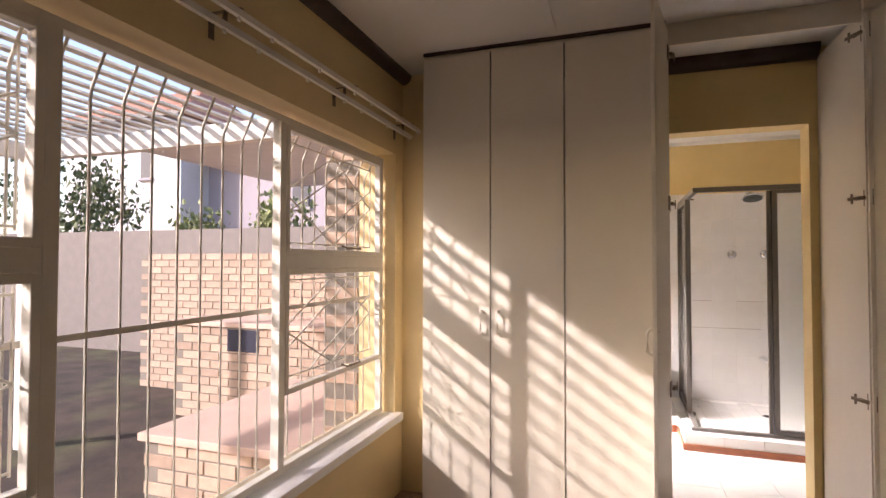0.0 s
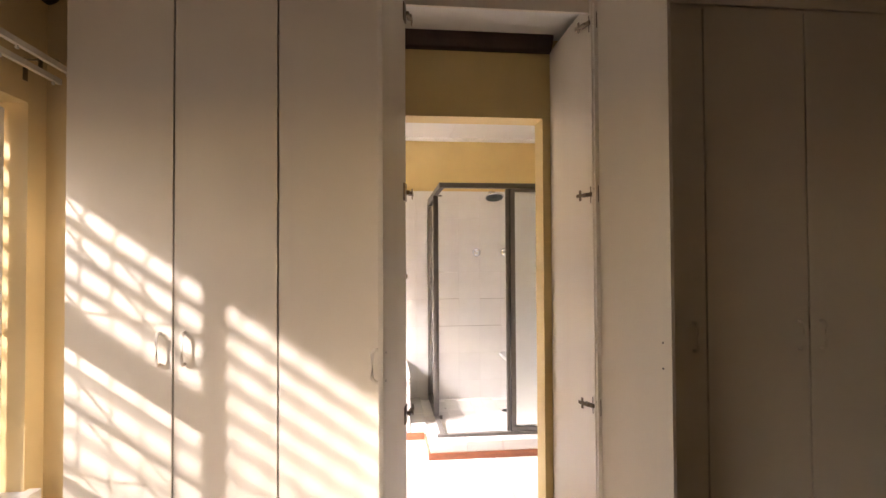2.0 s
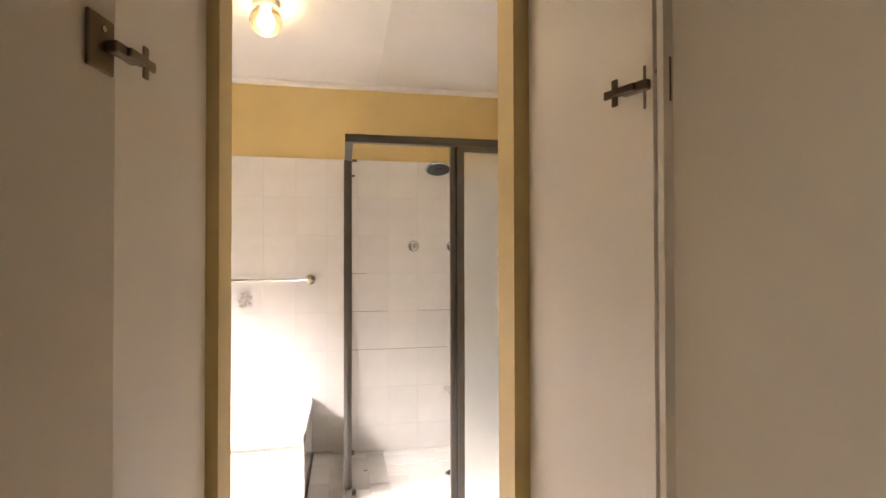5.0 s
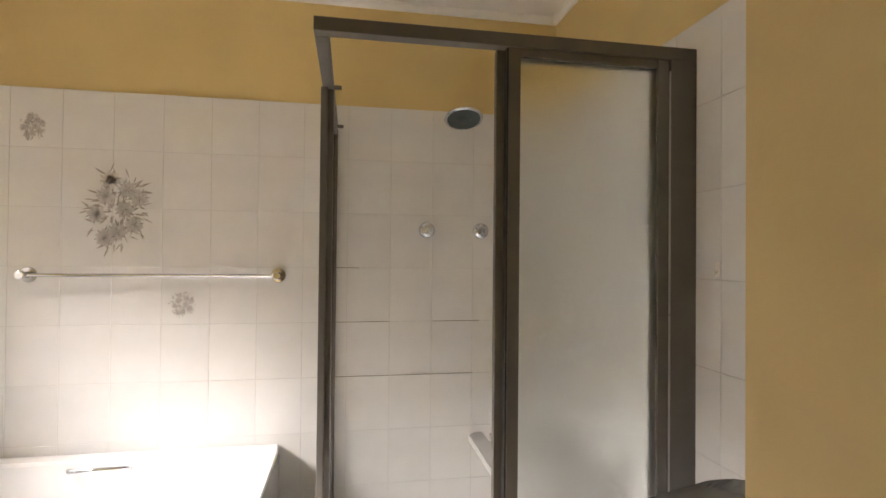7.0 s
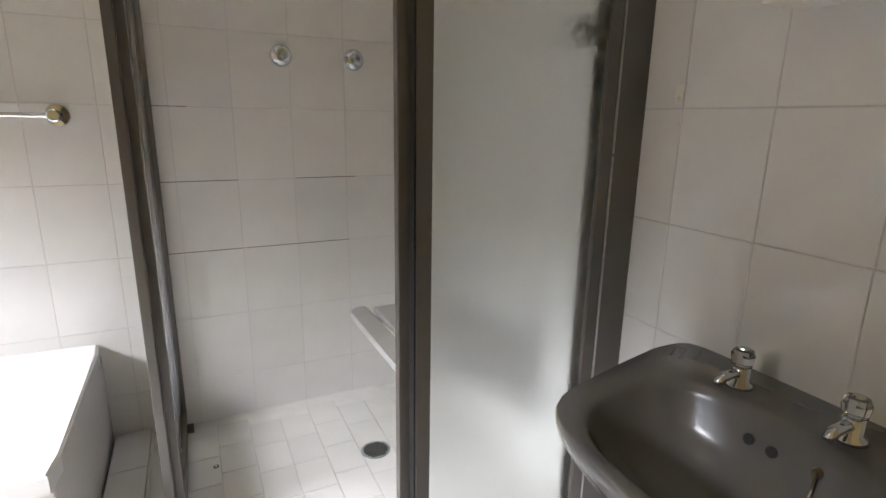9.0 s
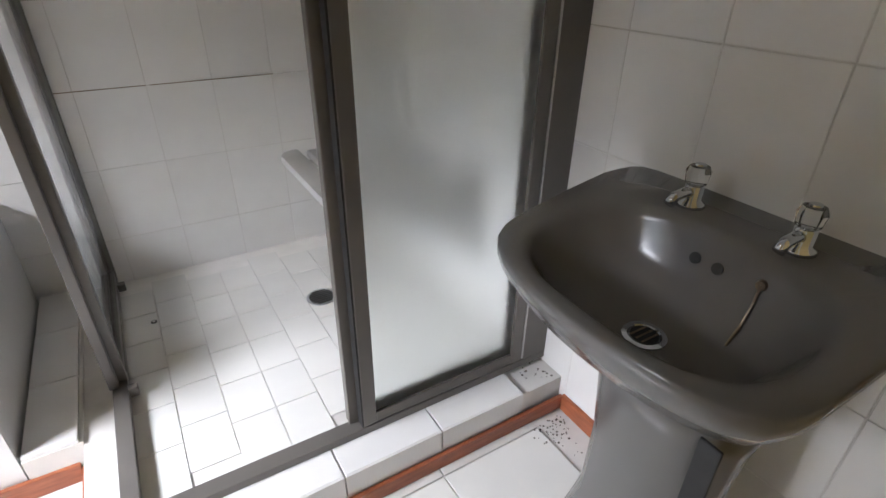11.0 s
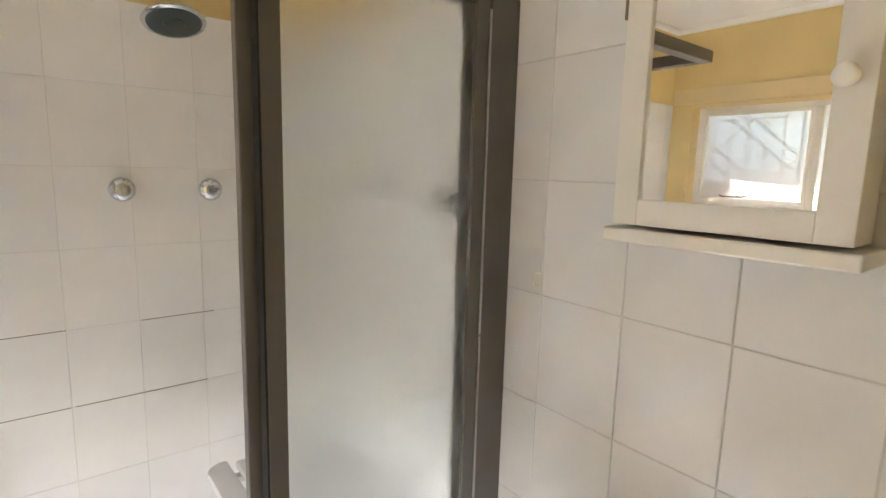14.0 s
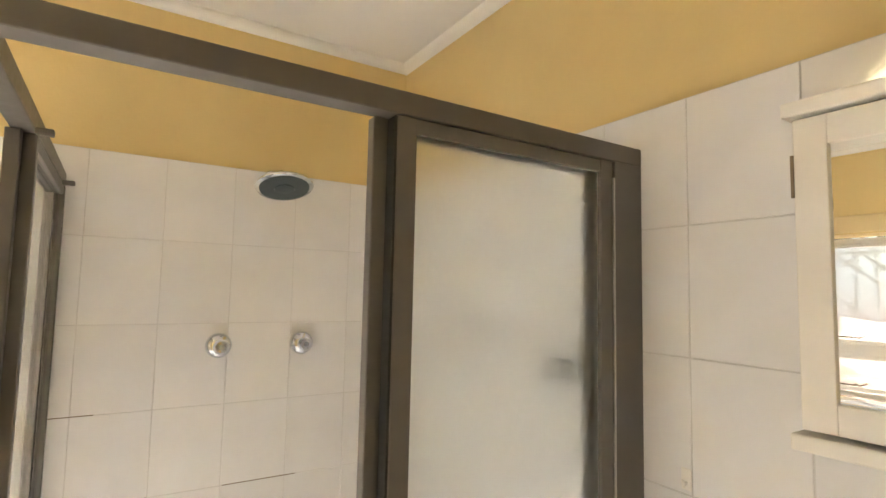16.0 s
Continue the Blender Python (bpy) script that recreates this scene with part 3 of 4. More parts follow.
# shower fittings
for x in (1.468, 1.724):
    t = thing("shower_tap", "chrome star-handled shower tap on tiled wall", "tap", (x, YB - 0.012, 1.419), group="shower taps")
    m = Matrix.Rotation(radians(90), 4, "X")
    part("flange", add_lathe(bmesh.new(), [(0.038, 0.0), (0.038, 0.004), (0.035, 0.012), (0.028, 0.019), (0.017, 0.024)], m), M_CHROME, t, smooth=True)
    part("spindle", add_lathe(bmesh.new(), [(0.012, 0.014), (0.012, 0.032)], m, 12), M_CHROME, t)
    bm = add_lathe(bmesh.new(), [(0.012, 0.030), (0.022, 0.034), (0.024, 0.046), (0.018, 0.054), (0.009, 0.056)], m, 8)
    k = part("knob", bm, M_CHROME, t)
    part("cap", add_lathe(bmesh.new(), [(0.009, 0.0555), (0.008, 0.060)], m, 12), M_CHROME, k)
hd = thing("overhead_shower", "round chrome shower head with dark face on arm", "shower head", (1.605, YB - 0.012, 1.955))
part("flange", add_lathe(bmesh.new(), [(0.028, 0), (0.026, 0.006), (0.014, 0.012)], Matrix.Rotation(radians(90), 4, "X")), M_CHROME, hd, smooth=True)
part("arm", tube([(0, 0, 0), (0, -0.06, 0.006), (0, -0.11, 0.0), (0, -0.135, -0.02)], 0.010, 10), M_CHROME, hd, smooth=True)
tilt = Matrix.Translation((0, -0.145, -0.028)) @ Matrix.Rotation(radians(-19), 4, "X")
part("rose", add_lathe(bmesh.new(), [(0.016, 0.012), (0.02, 0.0), (0.045, -0.008), (0.082, -0.018), (0.086, -0.024), (0.083, -0.028)], tilt, 32), M_CHROME, hd, smooth=True)
part("spray_face", add_lathe(bmesh.new(), [(0.074, -0.0275), (0.072, -0.031), (0.03, -0.032), (0.028, -0.035), (0.012, -0.036)], tilt, 32), mat("dark_rubber_face", (0.035, 0.05, 0.05), 0.4), hd, "dark rubber spray face")
dr = thing("floor_drain", "round chrome shower drain grate", "drain", (1.64, 5.815, PZ - 0.012))
part("ring", add_lathe(bmesh.new(), [(0.05, 0), (0.05, 0.004), (0.046, 0.005)], seg=24), M_CHROME, dr)
for i in range(7):
    y = -0.033 + i * 0.011
    h = math.sqrt(0.041 ** 2 - y * y)
    # raised black bars painted as the dark between the grate's ribs
    part("slot", box(-h, h, y - 0.003, y + 0.003, 0.0048, 0.0062), M_BLACK, dr)
ng = thing("ring_plug", "tiny dark ring on the shower floor", "plug", (1.141, 5.945, PZ - 0.012))
part("ring", add_lathe(bmesh.new(), [(0.009, 0), (0.009, 0.004)], seg=14), M_BLACK, ng)
part("center", add_lathe(bmesh.new(), [(0.004, 0), (0.004, 0.0055)], seg=10), M_TILE, ng)

tb = thing("towel_rail", "chrome towel rail with round mounts on tiles", "towel rail", (0, YB - 0.012, 1.208))
part("bar", rod((-0.15, -0.05, 0), (0.81, -0.05, 0), 0.0075, seg=14), M_CHROME, tb)
for x in (-0.165, 0.812):
    mt = part("mount", add_lathe(bmesh.new(), [(0.032, 0), (0.032, 0.006), (0.03, 0.010), (0.014, 0.012), (0.013, 0.05), (0.018, 0.052), (0.018, 0.066), (0.014, 0.068)], Matrix.Translation((x, 0, 0)) @ Matrix.Rotation(radians(90), 4, "X")), M_CHROME, tb, smooth=False)


def flower(name, x, z, w, h, seed, label):
    """A printed bouquet: thin sprigs of petals and leaves on the tile face."""
    e = thing(name, label, "tile decoration", (x, YB - 0.0125, z))
    rnd = random.Random(seed)
    dark = bmesh.new()

    def leaf(bm, cx, cz, ang, L, W, lift):
        n = []
        for u, v in ((0, 0), (0.35, 1), (0.7, 0.7), (1, 0), (0.7, -0.7), (0.35, -1)):
            px, pz = u * L, v * W / 2
            n.append((cx + px * math.cos(ang) - pz * math.sin(ang), cz + px * math.sin(ang) + pz * math.cos(ang)))
        lo = [bm.verts.new((a, 0.001, b)) for a, b in n]
        hi = [bm.verts.new((a, -lift, b)) for a, b in n]
        bm.faces.new(hi)
        for i in range(6):
            bm.faces.new((lo[i], lo[(i + 1) % 6], hi[(i + 1) % 6], hi[i]))
    for i in range(130):
        a = rnd.uniform(0, 2 * math.pi)
        r = rnd.uniform(0.06, 0.86)
        leaf(dark, math.cos(a) * w / 2 * r, math.sin(a) * h / 2 * r, a + rnd.uniform(-0.9, 0.9), h * rnd.uniform(0.05, 0.14), h * rnd.uniform(0.010, 0.022), 0.0007)
    for i in range(9):
        a, r = i * 2.4, 0.09 + 0.17 * (i / 8) ** 0.5
        cx, cz = math.cos(a) * w * r * 1.35, math.sin(a) * h * r * 1.35
        pale = bmesh.new()
        for k in range(6):
            leaf(pale, cx, cz, k * math.pi / 3 + i, h * 0.10, h * 0.075, 0.0008 + 0.0001 * i)
        b = part("bloom", pale, M_PETAL, e, "pale printed bloom")
        eye = bmesh.new()
        for k in range(6):
            leaf(eye, cx, cz, k * math.pi / 3 + i + rnd.uniform(-0.15, 0.15), h * rnd.uniform(0.03, 0.07), h * 0.007, 0.0018 + 0.0001 * i)
            t = k * math.pi / 3 + i + 0.5
            leaf(eye, cx + math.cos(t) * h * 0.06, cz + math.sin(t) * h * 0.06, t, h * 0.05, h * 0.012, 0.0018 + 0.0001 * i)
        part("bloom_center", eye, M_FLOWER, b)
    tagged(part("leaves", dark, M_FLOWER, e, "grey-brown printed leaves"), kind="stuff")


flower("tile_flower", 0.155, 1.482, 0.27, 0.40, 1, "large printed bouquet across wall tiles")
flower("tile_flower", 0.418, 1.084, 0.11, 0.12, 2, "small printed flower sprig on wall tile")
flower("tile_flower", -0.165, 1.815, 0.11, 0.12, 3, "small printed flower sprig on upper wall tile")

# fold-down seat on the shower's end wall
seat = thing("shower_bench", "grey-white plastic fold-down shower bench on tiled wall", "bench")
QX0, QX1, QY0, QY1, QZ = 1.615, XR - 0.014, 5.50, 6.03, 0.555


def seat_slat(x0, x1, r):
    """A flat board with its two outer corners rounded by r."""
    bm = bmesh.new()
    pts = [(x1, QY0), (x1, QY1)]
    for cy, a0 in ((QY1 - r, 90), (QY0 + r, 180)):
        pts += [(x0 + r + r * math.cos(radians(a0 + k * 15)), cy + r * math.sin(radians(a0 + k * 15))) for k in range(7)]
    top, low = [[bm.verts.new((x, y, z)) for x, y in pts] for z in (QZ, QZ - 0.024)]
    skin(bm, [low, top], True, True)
    bmesh.ops.bevel(bm, geom=[e for e in bm.edges if abs(e.verts[0].co.z - e.verts[1].co.z) < 1e-5], offset=0.004, segments=2, affect="EDGES")
    return bm


part("slat", seat_slat(QX0, QX0 + 0.068, 0.045), M_SEAT, seat)
for k in range(3):
    x = QX0 + 0.088 + k * 0.115
    part("slat", box(x, x + 0.095, QY0 + 0.02, QY1 - 0.02, QZ - 0.024, QZ, 0.006), M_SEAT, seat)
for y in (QY0 + 0.06, QY1 - 0.06):
    part("rail", box(QX0 + 0.03, QX1, y - 0.014, y + 0.014, QZ - 0.048, QZ - 0.025, 0.004), M_SEAT, seat)
    part("brace", tube([(QX1, y, QZ - 0.26), (QX1 - 0.10, y, QZ - 0.17), (QX1 - 0.26, y, QZ - 0.052)], 0.011, 10), M_ALU, seat, "dark metal brace", True)
    part("wall_plate", box(QX1 - 0.004, QX1 + 0.001, y - 0.028, y + 0.028, QZ - 0.30, QZ + 0.07, 0.002), M_ALU, seat, "dark metal wall plate")
for y, z in ((5.764, 1.478), (5.39, 1.43)):
    t = thing("towel_hook", "dark metal towel hook on tiles behind frosted glass", "hook", (XR - 0.012, y, z), group="hooks inside the shower")
    m = Matrix.Rotation(radians(-90), 4, "Y")
    part("flange", add_lathe(bmesh.new(), [(0.036, 0.0), (0.036, 0.004), (0.026, 0.012), (0.015, 0.016)], m), M_ALU, t, smooth=True)
    part("grip", add_lathe(bmesh.new(), [(0.013, 0.014), (0.014, 0.034), (0.024, 0.040), (0.024, 0.054), (0.012, 0.060)], m, 16), M_ALU, t, smooth=True)

# ---- basin ----
basin = thing("washbasin", "grey ceramic pedestal basin with two taps", "washbasin")
BZ = 0.762
BX1, BCY = XR - 0.012, 4.749


def rim_drop(x):
    """The rim falls gently from the ledge at the wall to the front."""
    return -0.05 * max(0.0, min(1.0, (BX1 - 0.10 - x) / 0.28))


def basin_ring(bm, s, z, n=72, shift=0.0, rim=1.0):
    """Outline: straight at the wall, near-straight sides, bowed front with tight corners."""
    ring = []
    for i in range(n):
        a = 2 * math.pi * i / n
        c, q = math.cos(a), math.sin(a)
        e = 12.0 if c > 0 else 8.0
        k = (abs(c) ** e + abs(q) ** e) ** (-1 / e)
        u, v = c * k, q * k
        front = max(0.0, -u)
        hw = 0.264 - 0.010 * front
        x = BX1 - 0.19 + shift + u * (0.19 + 0.045 * front * (1 - v * v)) * s
        ring.append(bm.verts.new((x, BCY + v * hw * s, z + rim * rim_drop(x))))
    return ring


bm = bmesh.new()
rings = [basin_ring(bm, 0.36, BZ - 0.24, shift=0.08, rim=0), basin_ring(bm, 0.52, BZ - 0.215, shift=0.065, rim=0.2), basin_ring(bm, 0.74, BZ - 0.15, shift=0.035, rim=0.5), basin_ring(bm, 0.90, BZ - 0.085, shift=0.012), basin_ring(bm, 0.975, BZ - 0.04), basin_ring(bm, 1.0, BZ - 0.018), basin_ring(bm, 1.0, BZ - 0.006), basin_ring(bm, 0.99, BZ)]


def bowl(bm, s, z, n=72, shift=0.0):
    ring = []
    for i in range(n):
        a = 2 * math.pi * i / n
        c, q = math.cos(a), math.sin(a)
        k = (abs(c) ** 2.7 + abs(q) ** 2.7) ** (-1 / 2.7)
        x = BX1 - 0.255 + shift + c * k * 0.140 * s
        ring.append(bm.verts.new((x, BCY + q * k * 0.215 * s, z + rim_drop(x) * max(0.0, (z - BZ + 0.09) / 0.09))))
    return ring


rings += [bowl(bm, 1.06, BZ - 0.004), bowl(bm, 1.0, BZ - 0.009), bowl(bm, 0.95, BZ - 0.03), bowl(bm, 0.86, BZ - 0.08), bowl(bm, 0.70, BZ - 0.122), bowl(bm, 0.44, BZ - 0.145), bowl(bm, 0.12, BZ - 0.152)]
skin(bm, rings, True, True)
part("bowl", bm, M_BASIN, basin, smooth=True)
bm = bmesh.new()
rings = []
for r, z in ((0.112, 0.0), (0.106, 0.03), (0.092, 0.12), (0.09, 0.3), (0.10, 0.45), (0.112, 0.545)):
    rings.append([bm.verts.new((BX1 - 0.16 + 0.9 * r * math.cos(a), BCY - 0.02 + 1.45 * r * math.sin(a), z)) for a in (2 * math.pi * i / 24 for i in range(24))])
skin(bm, rings, True, True)
part("pedestal", bm, M_BASIN, basin, smooth=True)
for y in (0.026, -0.013):
    # black plugs painted as the dark of the two overflow holes
    part("overflow", rod((BX1 - 0.120, BCY + y, BZ - 0.064), (BX1 - 0.1315, BCY + y, BZ - 0.0598), 0.0095, seg=14), M_BLACK, basin)
w = part("waste", add_lathe(bmesh.new(), [(0.034, 0), (0.034, 0.003), (0.026, 0.004), (0.024, 0.002)], Matrix.Translation((BX1 - 0.255, BCY, BZ - 0.1515))), M_CHROME, basin, "dull metal waste")
# black disc in place of a shaded hole
part("plughole", add_lathe(bmesh.new(), [(0.022, 0), (0.022, 0.0035)], Matrix.Translation((BX1 - 0.255, BCY, BZ - 0.151))), M_BLACK, w)
for k in range(3):
    part("grate_bar", box(BX1 - 0.255 - 0.018, BX1 - 0.255 + 0.018, BCY - 0.012 + k * 0.011, BCY - 0.009 + k * 0.011, BZ - 0.1475, BZ - 0.1465), M_HINGE, w)
ch = [(BX1 - 0.136, BCY - 0.082, BZ - 0.05), (BX1 - 0.142, BCY - 0.084, BZ - 0.075), (BX1 - 0.160, BCY - 0.086, BZ - 0.108), (BX1 - 0.19, BCY - 0.088, BZ - 0.134)]
part("chain", tube(ch, 0.0022, 6), M_HINGE, basin, "dull plug chain")
part("chain_stay", add_lathe(bmesh.new(), [(0.010, 0), (0.007, 0.010)], Matrix.Translation((BX1 - 0.127, BCY - 0.082, BZ - 0.052)) @ Matrix.Rotation(radians(-80), 4, "Y")), M_HINGE, basin)
part("strap", add_box(bmesh.new(), BX1 - 0.262, BX1 - 0.256, BCY - 0.165, BCY - 0.129, 0.29, 0.52, 0.002), M_BLACK, basin, "hanging strip of black tape")
for y in (4.838, 4.660):
    t = thing("basin_tap", "chrome basin tap with clear acrylic knob", "tap", (2.005, y, BZ - 0.004), group="basin taps")
    part("base", add_lathe(bmesh.new(), [(0.024, 0), (0.022, 0.006), (0.015, 0.012), (0.015, 0.035), (0.010, 0.04)]), M_CHROME, t, smooth=True)
    part("spout", tube([(0, 0, 0.022), (-0.022, 0, 0.028), (-0.048, 0, 0.026), (-0.06, 0, 0.015)], 0.009, 10), M_CHROME, t, smooth=True)
    k = part("knob", add_lathe(bmesh.new(), [(0.010, 0.036), (0.017, 0.040), (0.020, 0.060), (0.016, 0.069), (0.009, 0.070)], seg=9), M_ACRYL, t, "clear acrylic knob")
    part("cap", add_lathe(bmesh.new(), [(0.009, 0.0705), (0.008, 0.073)], seg=12), M_CHROME, k)

# ---- mirror cabinet, light, hook ----
cab = thing("mirror_cabinet", "white wooden bathroom cabinet with mirror door", "cabinet")
CX, CY0, CY1, CZ0, CZ1 = 1.988, 4.554, 4.876, 1.422, 1.850
part("body", box(CX + 0.02, XR - 0.012, CY0 + 0.004, CY1 - 0.004, CZ0, CZ1, 0.002), M_CABW, cab)
f = 0.042
door = None
for a, b, c, d in ((CY0, CY0 + f, CZ0 + 0.002, CZ1), (CY1 - f, CY1, CZ0 + 0.002, CZ1), (CY0 + f, CY1 - f, CZ0 + 0.002, CZ0 + f), (CY0 + f, CY1 - f, CZ1 - f, CZ1)):
    rail_bm = box(CX, CX + 0.018, a, b, c, d, 0.0015)
    if door is None:
        door = part("door", rail_bm, M_CABW, cab, "white mirror door frame")
    else:
        part("door_rail", rail_bm, M_CABW, door)
part("mirror", box(CX + 0.006, CX + 0.010, CY0 + f - 0.004, CY1 - f + 0.004, CZ0 + f - 0.004, CZ1 - f + 0.004), M_MIRROR, door, "mirror glass")
part("knob", add_lathe(bmesh.new(), [(0.006, 0), (0.006, 0.008), (0.013, 0.012), (0.014, 0.02), (0.009, 0.025)], Matrix.Translation((CX, CY0 + 0.026, 1.62)) @ Matrix.Rotation(radians(-90), 4, "Y"), 20), M_CABW, door, "round white knob", True)
part("ledge", box(CX - 0.008, XR - 0.012, CY0 - 0.012, CY1 + 0.012, CZ0 - 0.026, CZ0 - 0.004, 0.003), M_CABW, cab)
part("crown", box(CX - 0.008, XR - 0.012, CY0 - 0.012, CY1 + 0.012, CZ1 + 0.004, CZ1 + 0.026, 0.003), M_CABW, cab)
part("hinge", box(CX - 0.002, CX + 0.004, CY1 - 0.001, CY1 + 0.003, CZ1 - 0.11, CZ1 - 0.05), M_HINGE, door)

hk = thing("wall_hook", "small translucent stick-on hook on tiles", "hook", (XR - 0.012, 5.108, 1.272))
part("pad", box(-0.003, 0, -0.010, 0.010, -0.02, 0.018, 0.002), M_CABW, hk)
part("peg", tube([(-0.002, 0, -0.006), (-0.012, 0, -0.012), (-0.014, 0, 0.0)], 0.003, 6), M_CABW, hk)

lamp = thing("ceiling_light", "round amber glass ceiling light with glowing bulb", "ceiling light", (0.684, 5.23, CEIL))
part("base", add_lathe(bmesh.new(), [(0.055, 0), (0.055, -0.02), (0.045, -0.028)]), M_CABW, lamp)
part("bulb", add_lathe(bmesh.new(), [(0.012, -0.03), (0.014, -0.05), (0.028, -0.075), (0.026, -0.095), (0.01, -0.108)], seg=16), M_BULB, lamp, "lit bulb", True)
g = part("globe", add_lathe(bmesh.new(), [(0.046, -0.024), (0.062, -0.05), (0.07, -0.085), (0.06, -0.115), (0.03, -0.137), (0.008, -0.142)], seg=24), M_GLOBE, lamp, "amber glass globe", True)
g.visible_shadow = False


# ---- outside ----
structure(finish(box(-300, 300, -300, 300, -0.45, -0.25), "ground", M_EARTH), "dry garden soil with patchy grass", "ground")
# sheet added outside the bathroom to block direct sun at its window
structure(finish(box(-3.4, XO, 4.2, 6.6, 2.30, 2.34), "sun_block_roof", M_SHEET), "grey sheet roof added to keep sun off the bathroom window", "roof")
perg = thing("pergola", "white slatted pergola along the house", "pergola", (0, 0, 0))
PZ0 = 2.36
part("beam", box(-4.3, XO, 4.05, 4.13, PZ0 - 0.14, PZ0), M_PERG, perg)
part("beam", box(-4.3, XO, -2.4, -2.34, PZ0 - 0.10, PZ0), M_PERG, perg)
part("beam", box(-4.38, -4.30, -6, 4.13, PZ0 - 0.14, PZ0), M_PERG, perg)
for i in range(22):
    x = -1.10 - i * 0.148
    part("slat", box(x - 0.026, x + 0.026, -6, 4.1, PZ0, PZ0 + 0.015), M_PERG, perg)
part("post", box(-4.38, -4.28, 4.03, 4.13, -0.25, PZ0 - 0.14), M_PERG, perg)
part("post", box(-4.38, -4.28, -2.42, -2.32, -0.25, PZ0 - 0.14), M_PERG, perg)


def brick_wall(name, label, at, turn, length, height, depth, soldier=False, cap=None):
    w = thing(name, label, "brick wall", at, turn)
    part("core", box(0.006, length - 0.006, 0.006, depth - 0.006, 0, height - 0.006), M_MORTAR, w)
    me = piece_mesh("brick", 0.222, 0.012, 0.073, M_BRICK, 0.003)
    n = int(round(height / 0.085))
    for r in range(n):
        z = 0.0425 + r * 0.085
        off = 0.111 if r % 2 else 0.0
        k = int(length / 0.232) + 1
        for i in range(k):
            x = 0.116 + off + i * 0.232
            if x + 0.111 > length + 0.01:
                continue
            ob = new("brick", me)
            ob.parent = w
            ob.location = (x, 0.004, z)
    if cap:
        part("coping", box(-0.02, length + 0.02, -0.03, depth + 0.03, height, height + 0.05, 0.006), cap, w)
    return w


# raised planter with a painted slab top, beside the window
brick_wall("planter_wall", "low face-brick wall with pink slab on top", (-2.27, 3.45, -0.25), 0, 1.3, 0.5, 0.12)
tagged(finish(add_box(bmesh.new(), -2.29, XO, 3.42, 5.0, 0.251, 0.30, 0.006), "slab", M_PINK), "pink painted concrete slab on brick base", "slab")
brick_wall("planter_end", "short face-brick wall end under slab", (-2.27, 5.0, -0.25), -90, 1.42, 0.5, 0.12)
brick_wall("brick_pier", "face-brick pier of the outer wall beside window", (-1.22, 3.80, -0.25), 0, 0.27, 2.55, 0.35)
# barbecue wall behind
brick_wall("garden_brick_wall", "tall face-brick garden wall beside the house", (-5.35, 6.1, -0.25), 0, 4.35, 1.7, 0.22)
bench = brick_wall("barbecue_bench", "low face-brick barbecue bench with painted sooty opening", (-3.9, 5.25, -0.25), 0, 2.9, 0.94, 0.7, cap=M_PINK)
# no recess: a proud dark panel carries the opening's soot and shade
part("fire_opening_shade", box(0.68, 1.06, -0.006, 0.004, 0.70, 0.92), M_DARKW, bench, "sooty black panel painted as the shaded fire opening")
part("lintel", box(0.62, 1.12, -0.012, 0.004, 0.92, 0.94, 0.002), M_MORTAR, bench)
structure(finish(box(-16, 4, 8.0, 8.2, -0.25, 1.9), "boundary_wall", M_STUCCO), "plain grey-brown plastered boundary wall", "wall")
structure(finish(box(-16.2, -16.0, -12, 8.2, -0.25, 1.9), "boundary_wall_west", M_STUCCO), "plain grey-brown plastered boundary wall", "wall")

house = thing("neighbour_house", "white plastered neighbour house with clay tile roof", "house", (-14.0, 14.0, -0.3))
part("wall", box(-4, 1.2, 0, 5, 0, 6.4), M_HOUSE, house)
# the wing's shade is in its plaster colour
part("wall", box(1.2, 6.5, 1.2, 6, 0, 5.2), M_HOUSE_SHADE, house, "mauve plastered wing with shade put into its colour")
for x, y, z, wd, ht in ((-0.45, -0.02, 4.4, 0.45, 1.1), (4.6, 1.18, 3.4, 0.6, 1.3)):
    wdw = part("window", box(x, x + wd, y - 0.03, y + 0.05, z, z + ht), M_DARKW, house, "small dark window")
    part("sill", box(x - 0.08, x + wd + 0.08, y - 0.08, y + 0.04, z - 0.08, z), M_HOUSE_SHADE, wdw)
for x0, x1, y0, y1, z, h in ((-4.4, 1.6, -0.5, 5.4, 6.4, 1.7), (1.0, 7.0, 0.6, 6.5, 5.2, 1.6)):
    bm = bmesh.new()
    xm0, xm1, ym = x0 + 1.6, x1 - 1.6, (y0 + y1) / 2
    v = [bm.verts.new(c) for c in ((x0, y0, z), (x1, y0, z), (x1, y1, z), (x0, y1, z), (xm0, ym, z + h), (xm1, ym, z + h))]
    for q in ((0, 1, 5, 4), (1, 2, 5), (2, 3, 4, 5), (3, 0, 4), (3, 2, 1, 0)):
        bm.faces.new([v[i] for i in q])
    rf = part("roof", bm, M_ROOF, house, "clay tile roof")
    bm = bmesh.new()
    for i in range(9):
        f0 = i / 9
        a = Vector((x0 + (xm0 - x0) * f0, y0 + (ym - y0) * f0, z + h * f0 + 0.03))
        b = Vector((x1 + (xm1 - x1) * f0, y0 + (ym - y0) * f0, z + h * f0 + 0.03))
        add_rod(bm, a, b, 0.05, seg=6)
    part("tile_courses", bm, M_ROOF, rf)
    part("fascia", box(x0, x1, y0 - 0.03, y0, z - 0.15, z), M_BROWN, house)


